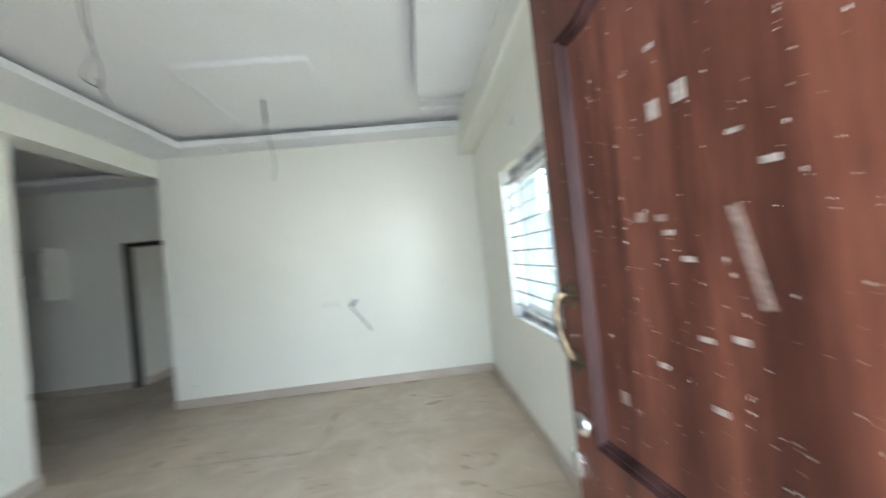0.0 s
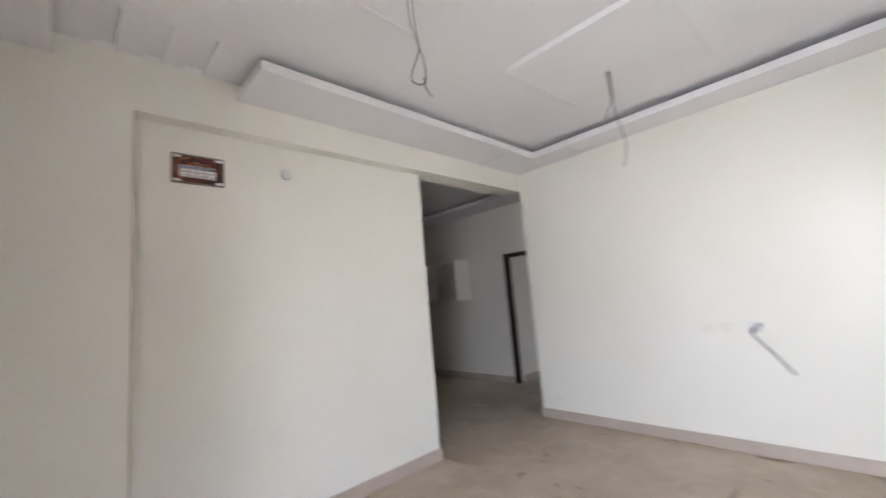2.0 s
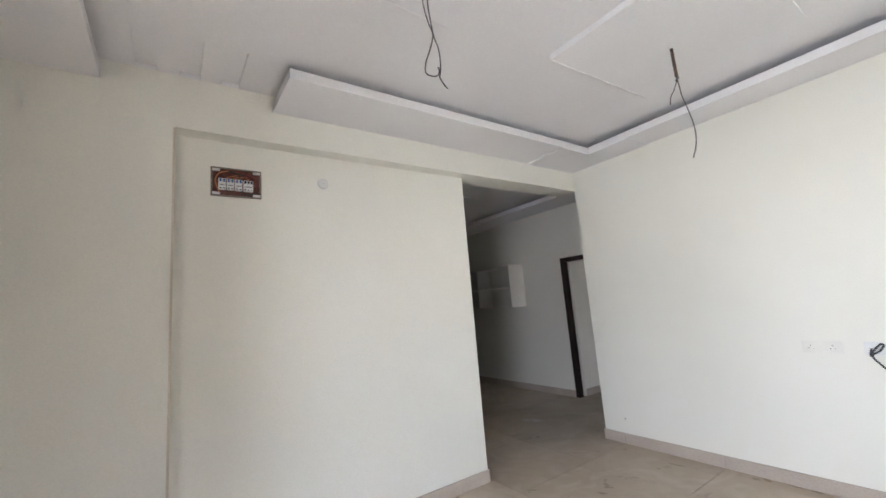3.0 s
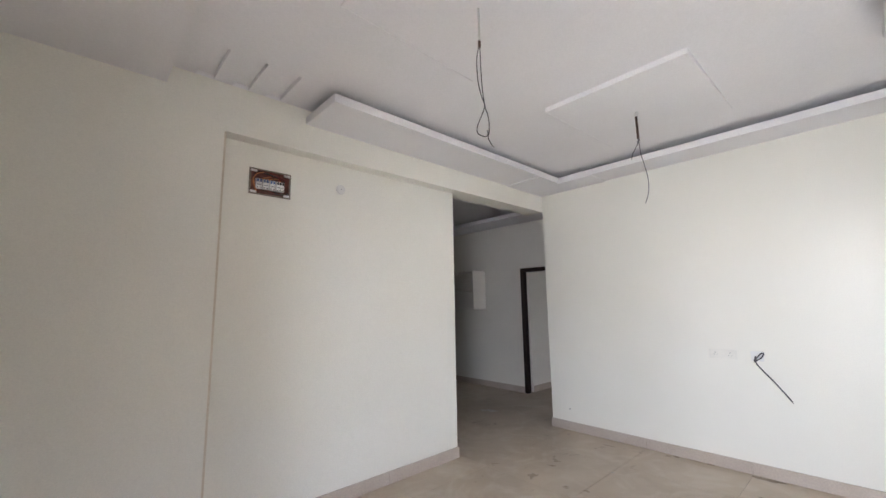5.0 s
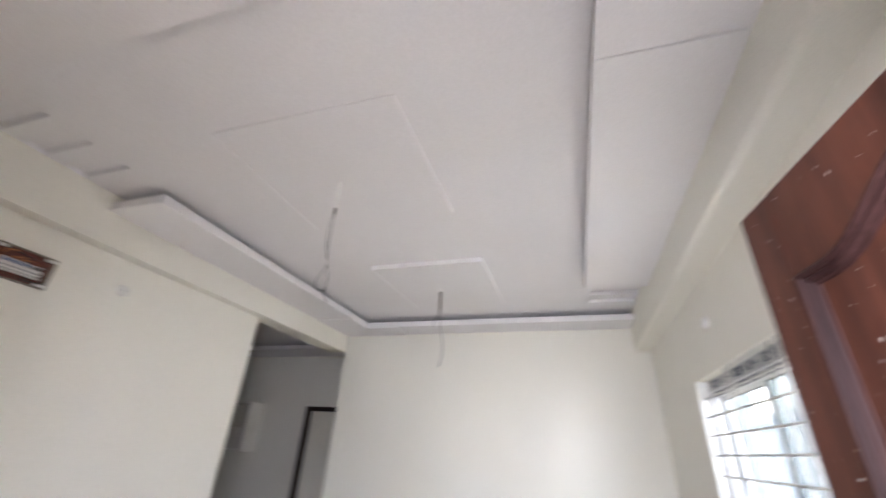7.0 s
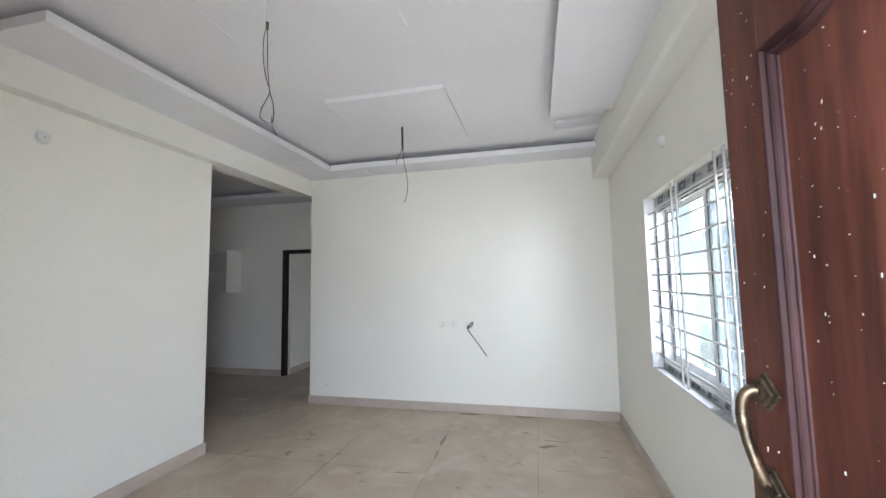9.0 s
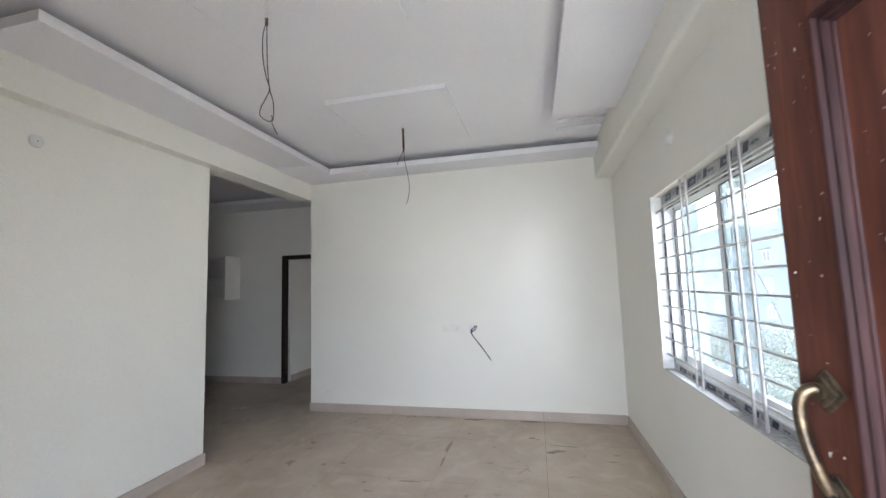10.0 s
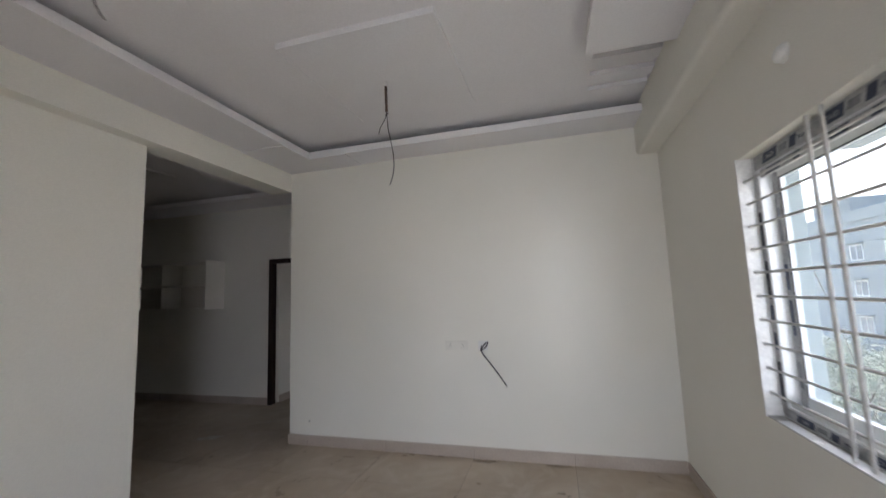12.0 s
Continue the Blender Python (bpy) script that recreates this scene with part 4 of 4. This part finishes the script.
part("side_panel", boxes((-1.70, -1.682, -0.34, 0, 0, 0.725), bevel=0.001), SHELF, shelf)
part("divider", boxes((-0.86, -0.842, -0.335, -0.006, 0.024, 0.703)), SHELF, shelf)
for z0 in (0.0, 0.350, 0.703):
    part("board", boxes((-1.682, -0.018, -0.345, -0.006, z0, z0 + 0.024)), SHELF, shelf)
part("back_panel", boxes((-1.682, -0.018, -0.006, 0, 0, 0.725)), SHELF, shelf)


# ---- outside: ground, neighbouring block, trees ----
GROUND = -11.0
structure("ground", boxes((-400, 900, -600, 900, GROUND - 1, GROUND)), EARTH, "dry earth ground round the houses", "ground")


def block(name, x, y0, y1, z1, depth, step, columns, rows, row0, label, material=FACADE):
    b = thing(name, label, "building", pose(x, y0, GROUND))
    top = z1 - GROUND
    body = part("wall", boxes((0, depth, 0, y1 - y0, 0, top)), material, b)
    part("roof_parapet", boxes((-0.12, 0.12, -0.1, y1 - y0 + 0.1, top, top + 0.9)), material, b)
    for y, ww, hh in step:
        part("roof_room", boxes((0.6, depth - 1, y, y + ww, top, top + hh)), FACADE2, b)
    fm = mesh_of("window_frame", boxes((-0.05, 0.08, -0.75, -0.68, 0, 1.3), (-0.05, 0.08, 0.68, 0.75, 0, 1.3), (-0.05, 0.08, -0.68, 0.68, 1.23, 1.3), (-0.05, 0.08, -0.68, 0.68, 0, 0.07), (-0.05, 0.08, -0.03, 0.03, 0.07, 1.23)), UPVC)
    pm = mesh_of("pane", boxes((-0.02, 0.02, -0.68, 0.68, 0.07, 1.23)), FARGLASS)
    sm = mesh_of("sunshade", boxes((-0.5, 0.0, -0.95, 0.95, 1.42, 1.50)), FACADE2)
    for y in columns:
        for k in range(rows):
            w = new("window", fm)
            w.parent, w.location = b, (0, y, row0 - GROUND - 3.0 * k)
            g = new("pane", pm)
            g.parent = w
            s = new("sunshade", sm)
            s.parent = w
    return b


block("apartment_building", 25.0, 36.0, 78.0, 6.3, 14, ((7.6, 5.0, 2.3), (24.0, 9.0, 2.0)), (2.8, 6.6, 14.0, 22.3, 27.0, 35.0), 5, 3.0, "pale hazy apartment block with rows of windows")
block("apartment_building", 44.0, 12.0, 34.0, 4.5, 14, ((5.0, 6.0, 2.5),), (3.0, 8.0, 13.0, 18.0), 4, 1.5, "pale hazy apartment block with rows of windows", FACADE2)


def tree(at, height, spread, seed):
    r = random.Random(seed)
    t = thing("tree", "leafy green tree in hazy light beside the houses", "tree", pose(*at), "trees beside the houses")
    bm = bmesh.new()
    rod(bm, (0, 0, 0), (0.1, 0, height * 0.5), 0.22, 8, 0.13)
    tips = []
    for i in range(9):
        a = i * 2.4 + r.random()
        b = Vector((0.1, 0, height * r.uniform(0.3, 0.5)))
        e = Vector((math.cos(a) * spread * r.uniform(0.5, 0.9), math.sin(a) * spread * r.uniform(0.5, 0.9), height * r.uniform(0.55, 0.9)))
        rod(bm, b, e, 0.09, 6, 0.03)
        tips += [e, b.lerp(e, 0.65)]
    tips.append(Vector((0, 0, height * 0.92)))
    part("trunk", bm, BARK, t)
    verts, faces = [], []
    for c in tips:
        for i in range(220):
            d = Vector((r.gauss(0, 1), r.gauss(0, 1), r.gauss(0, 0.75))) * spread * 0.2
            p, s = c + d, r.uniform(0.08, 0.17)
            u = Vector((r.gauss(0, 1), r.gauss(0, 1), r.gauss(0, 1))).normalized()
            v = u.orthogonal().normalized()
            k = len(verts)
            verts += [p - u * s, p - v * s * 0.45 + Vector((0, 0, 0.02)), p + u * s, p + v * s * 0.45]
            faces.append((k, k + 1, k + 2, k + 3))
    me = bpy.data.meshes.new("crown")
    me.from_pydata(verts, [], faces)
    me.materials.append(LEAF)
    ob = new("crown", me)
    ob.parent = t
    return t


for i, (x, y, h, s) in enumerate(((17, 31, 9.0, 3.2), (20, 37, 8.2, 3.0), (14, 36, 6.0, 2.4), (21, 43, 8.4, 3.0), (17, 49, 6.5, 2.6), (22, 56, 7.5, 3.0), (22, 30, 9.0, 3.2))):
    tree((x, y, GROUND), h, s, 20 + i)

# a thin service cable outside
single("overhead_cable", tube([(1.9, 6.5, 4.5), (6.0, 12.0, 1.2), (12.0, 21.0, -4.5)], 0.012, 6), WIRE, "thin dark cable hanging outside the window", "cable")

# ---- floor tiles ----
floor = structure("floor", boxes((-10.15, 1.43, -0.1, 9.35, -0.15, -0.0035)), GROUT, "dusty beige vitrified tile floor", "floor")
PITCH, GAP = 0.88, 0.0035
tm = mesh_of("tile", boxes((GAP / 2, PITCH - GAP / 2, GAP / 2, PITCH - GAP / 2, -0.0034, 0.0)), TILE)
for i in range(-11, 2):
    for j in range(-4, 8):
        x0, y0 = -0.55 + PITCH * i, 3.50 + PITCH * j
        if x0 < -10.15 or x0 > X_R or y0 + PITCH < -0.1 or y0 > 9.3:
            continue
        tl = new("tile", tm)
        tl.parent = floor
        tl.location = (x0, y0, 0)


# ---- spills and scuffs on the floor ----
def spill(name, x, y, length, width, turn, material, label, seed, high=0.0006, sides=18):
    """A thin ragged patch lying on the tiles."""
    r = random.Random(seed)
    bm = bmesh.new()
    rim = []
    for k in range(sides):
        a = 2 * math.pi * k / sides
        s = r.uniform(0.6, 1.15)
        rim.append((length / 2 * s * math.cos(a), width / 2 * s * math.sin(a)))
    top = [bm.verts.new((u, v, high)) for u, v in rim]
    foot = [bm.verts.new((u * 1.06, v * 1.06, 0.0)) for u, v in rim]
    bm.faces.new(top)
    for k in range(sides):
        bm.faces.new((foot[k], foot[(k + 1) % sides], top[(k + 1) % sides], top[k]))
    return single(name, bm, material, label, "stain" if material is SCUFF else "spill", at=pose(x, y, 0.0, 0, 0, turn))


spill("plaster_spill", -3.57, 4.98, 0.30, 0.13, 25, PLASTER, "thin pale plaster smear on the tile floor", 1, 0.0012, 26)
spill("paint_chip", -1.42, 4.18, 0.030, 0.018, 30, WHITE_FLECK, "small white paint chip on the tile floor", 2, 0.0015, 9)
for i, (x, y, ln, wd, turn) in enumerate(((0.21, 4.49, 0.07, 0.035, 20), (0.26, 4.46, 0.05, 0.02, 40), (0.50, 4.335, 0.30, 0.022, -3), (0.44, 4.21, 0.13, 0.06, 10), (0.37, 4.17, 0.08, 0.05, -15), (0.88, 4.06, 0.10, 0.014, 4), (-0.45, 4.945, 0.24, 0.06, 0), (0.20, 4.955, 0.26, 0.04, 0), (-0.56, 4.17, 0.035, 0.30, 0), (-0.55, 3.86, 0.026, 0.22, 2), (-0.73, 3.47, 0.20, 0.02, 4))):
    spill("floor_scuff", x, y, ln, wd, turn, SCUFF, "dark dirty scuff mark on the tile floor", 30 + i, 0.0005, 22)


def smear(x, y, radius, a0, a1, width, seed):
    """A dried curved streak, thin at its ends."""
    r = random.Random(seed)
    bm = bmesh.new()
    n = 22
    rows = []
    for k in range(n + 1):
        a = radians(a0 + (a1 - a0) * k / n)
        w = width * math.sin(math.pi * (0.04 + 0.92 * k / n)) * r.uniform(0.5, 1.2)
        mid = radius * (1 + 0.06 * math.sin(5 * a + seed))
        rows.append([bm.verts.new(((mid + o) * math.cos(a), (mid + o) * math.sin(a) * 0.8, h)) for o, h in ((-w, 0.0), (-w * 0.8, 0.0005), (w * 0.8, 0.0005), (w, 0.0))])
    for p, q in zip(rows, rows[1:]):
        for k in range(3):
            bm.faces.new((p[k], q[k], q[k + 1], p[k + 1]))
    return single("floor_smear", bm, SMEAR, "pale dried curved smear on the tile floor", "smear", at=pose(x, y, 0.0))


smear(-0.08, 3.84, 0.24, -40, 70, 0.030, 1)
smear(-0.20, 3.80, 0.20, -60, 50, 0.014, 2)
smear(0.02, 3.62, 0.26, 20, 130, 0.018, 3)
smear(-0.10, 3.66, 0.13, -30, 120, 0.012, 4)
single("wall_plug", rod(bmesh.new(), (-2.29, Y_F, 0.24), (-2.29, Y_F - 0.004, 0.24), 0.006, 10), BLACKPL, "tiny dark plug in the wall above the skirting", "wall plug")
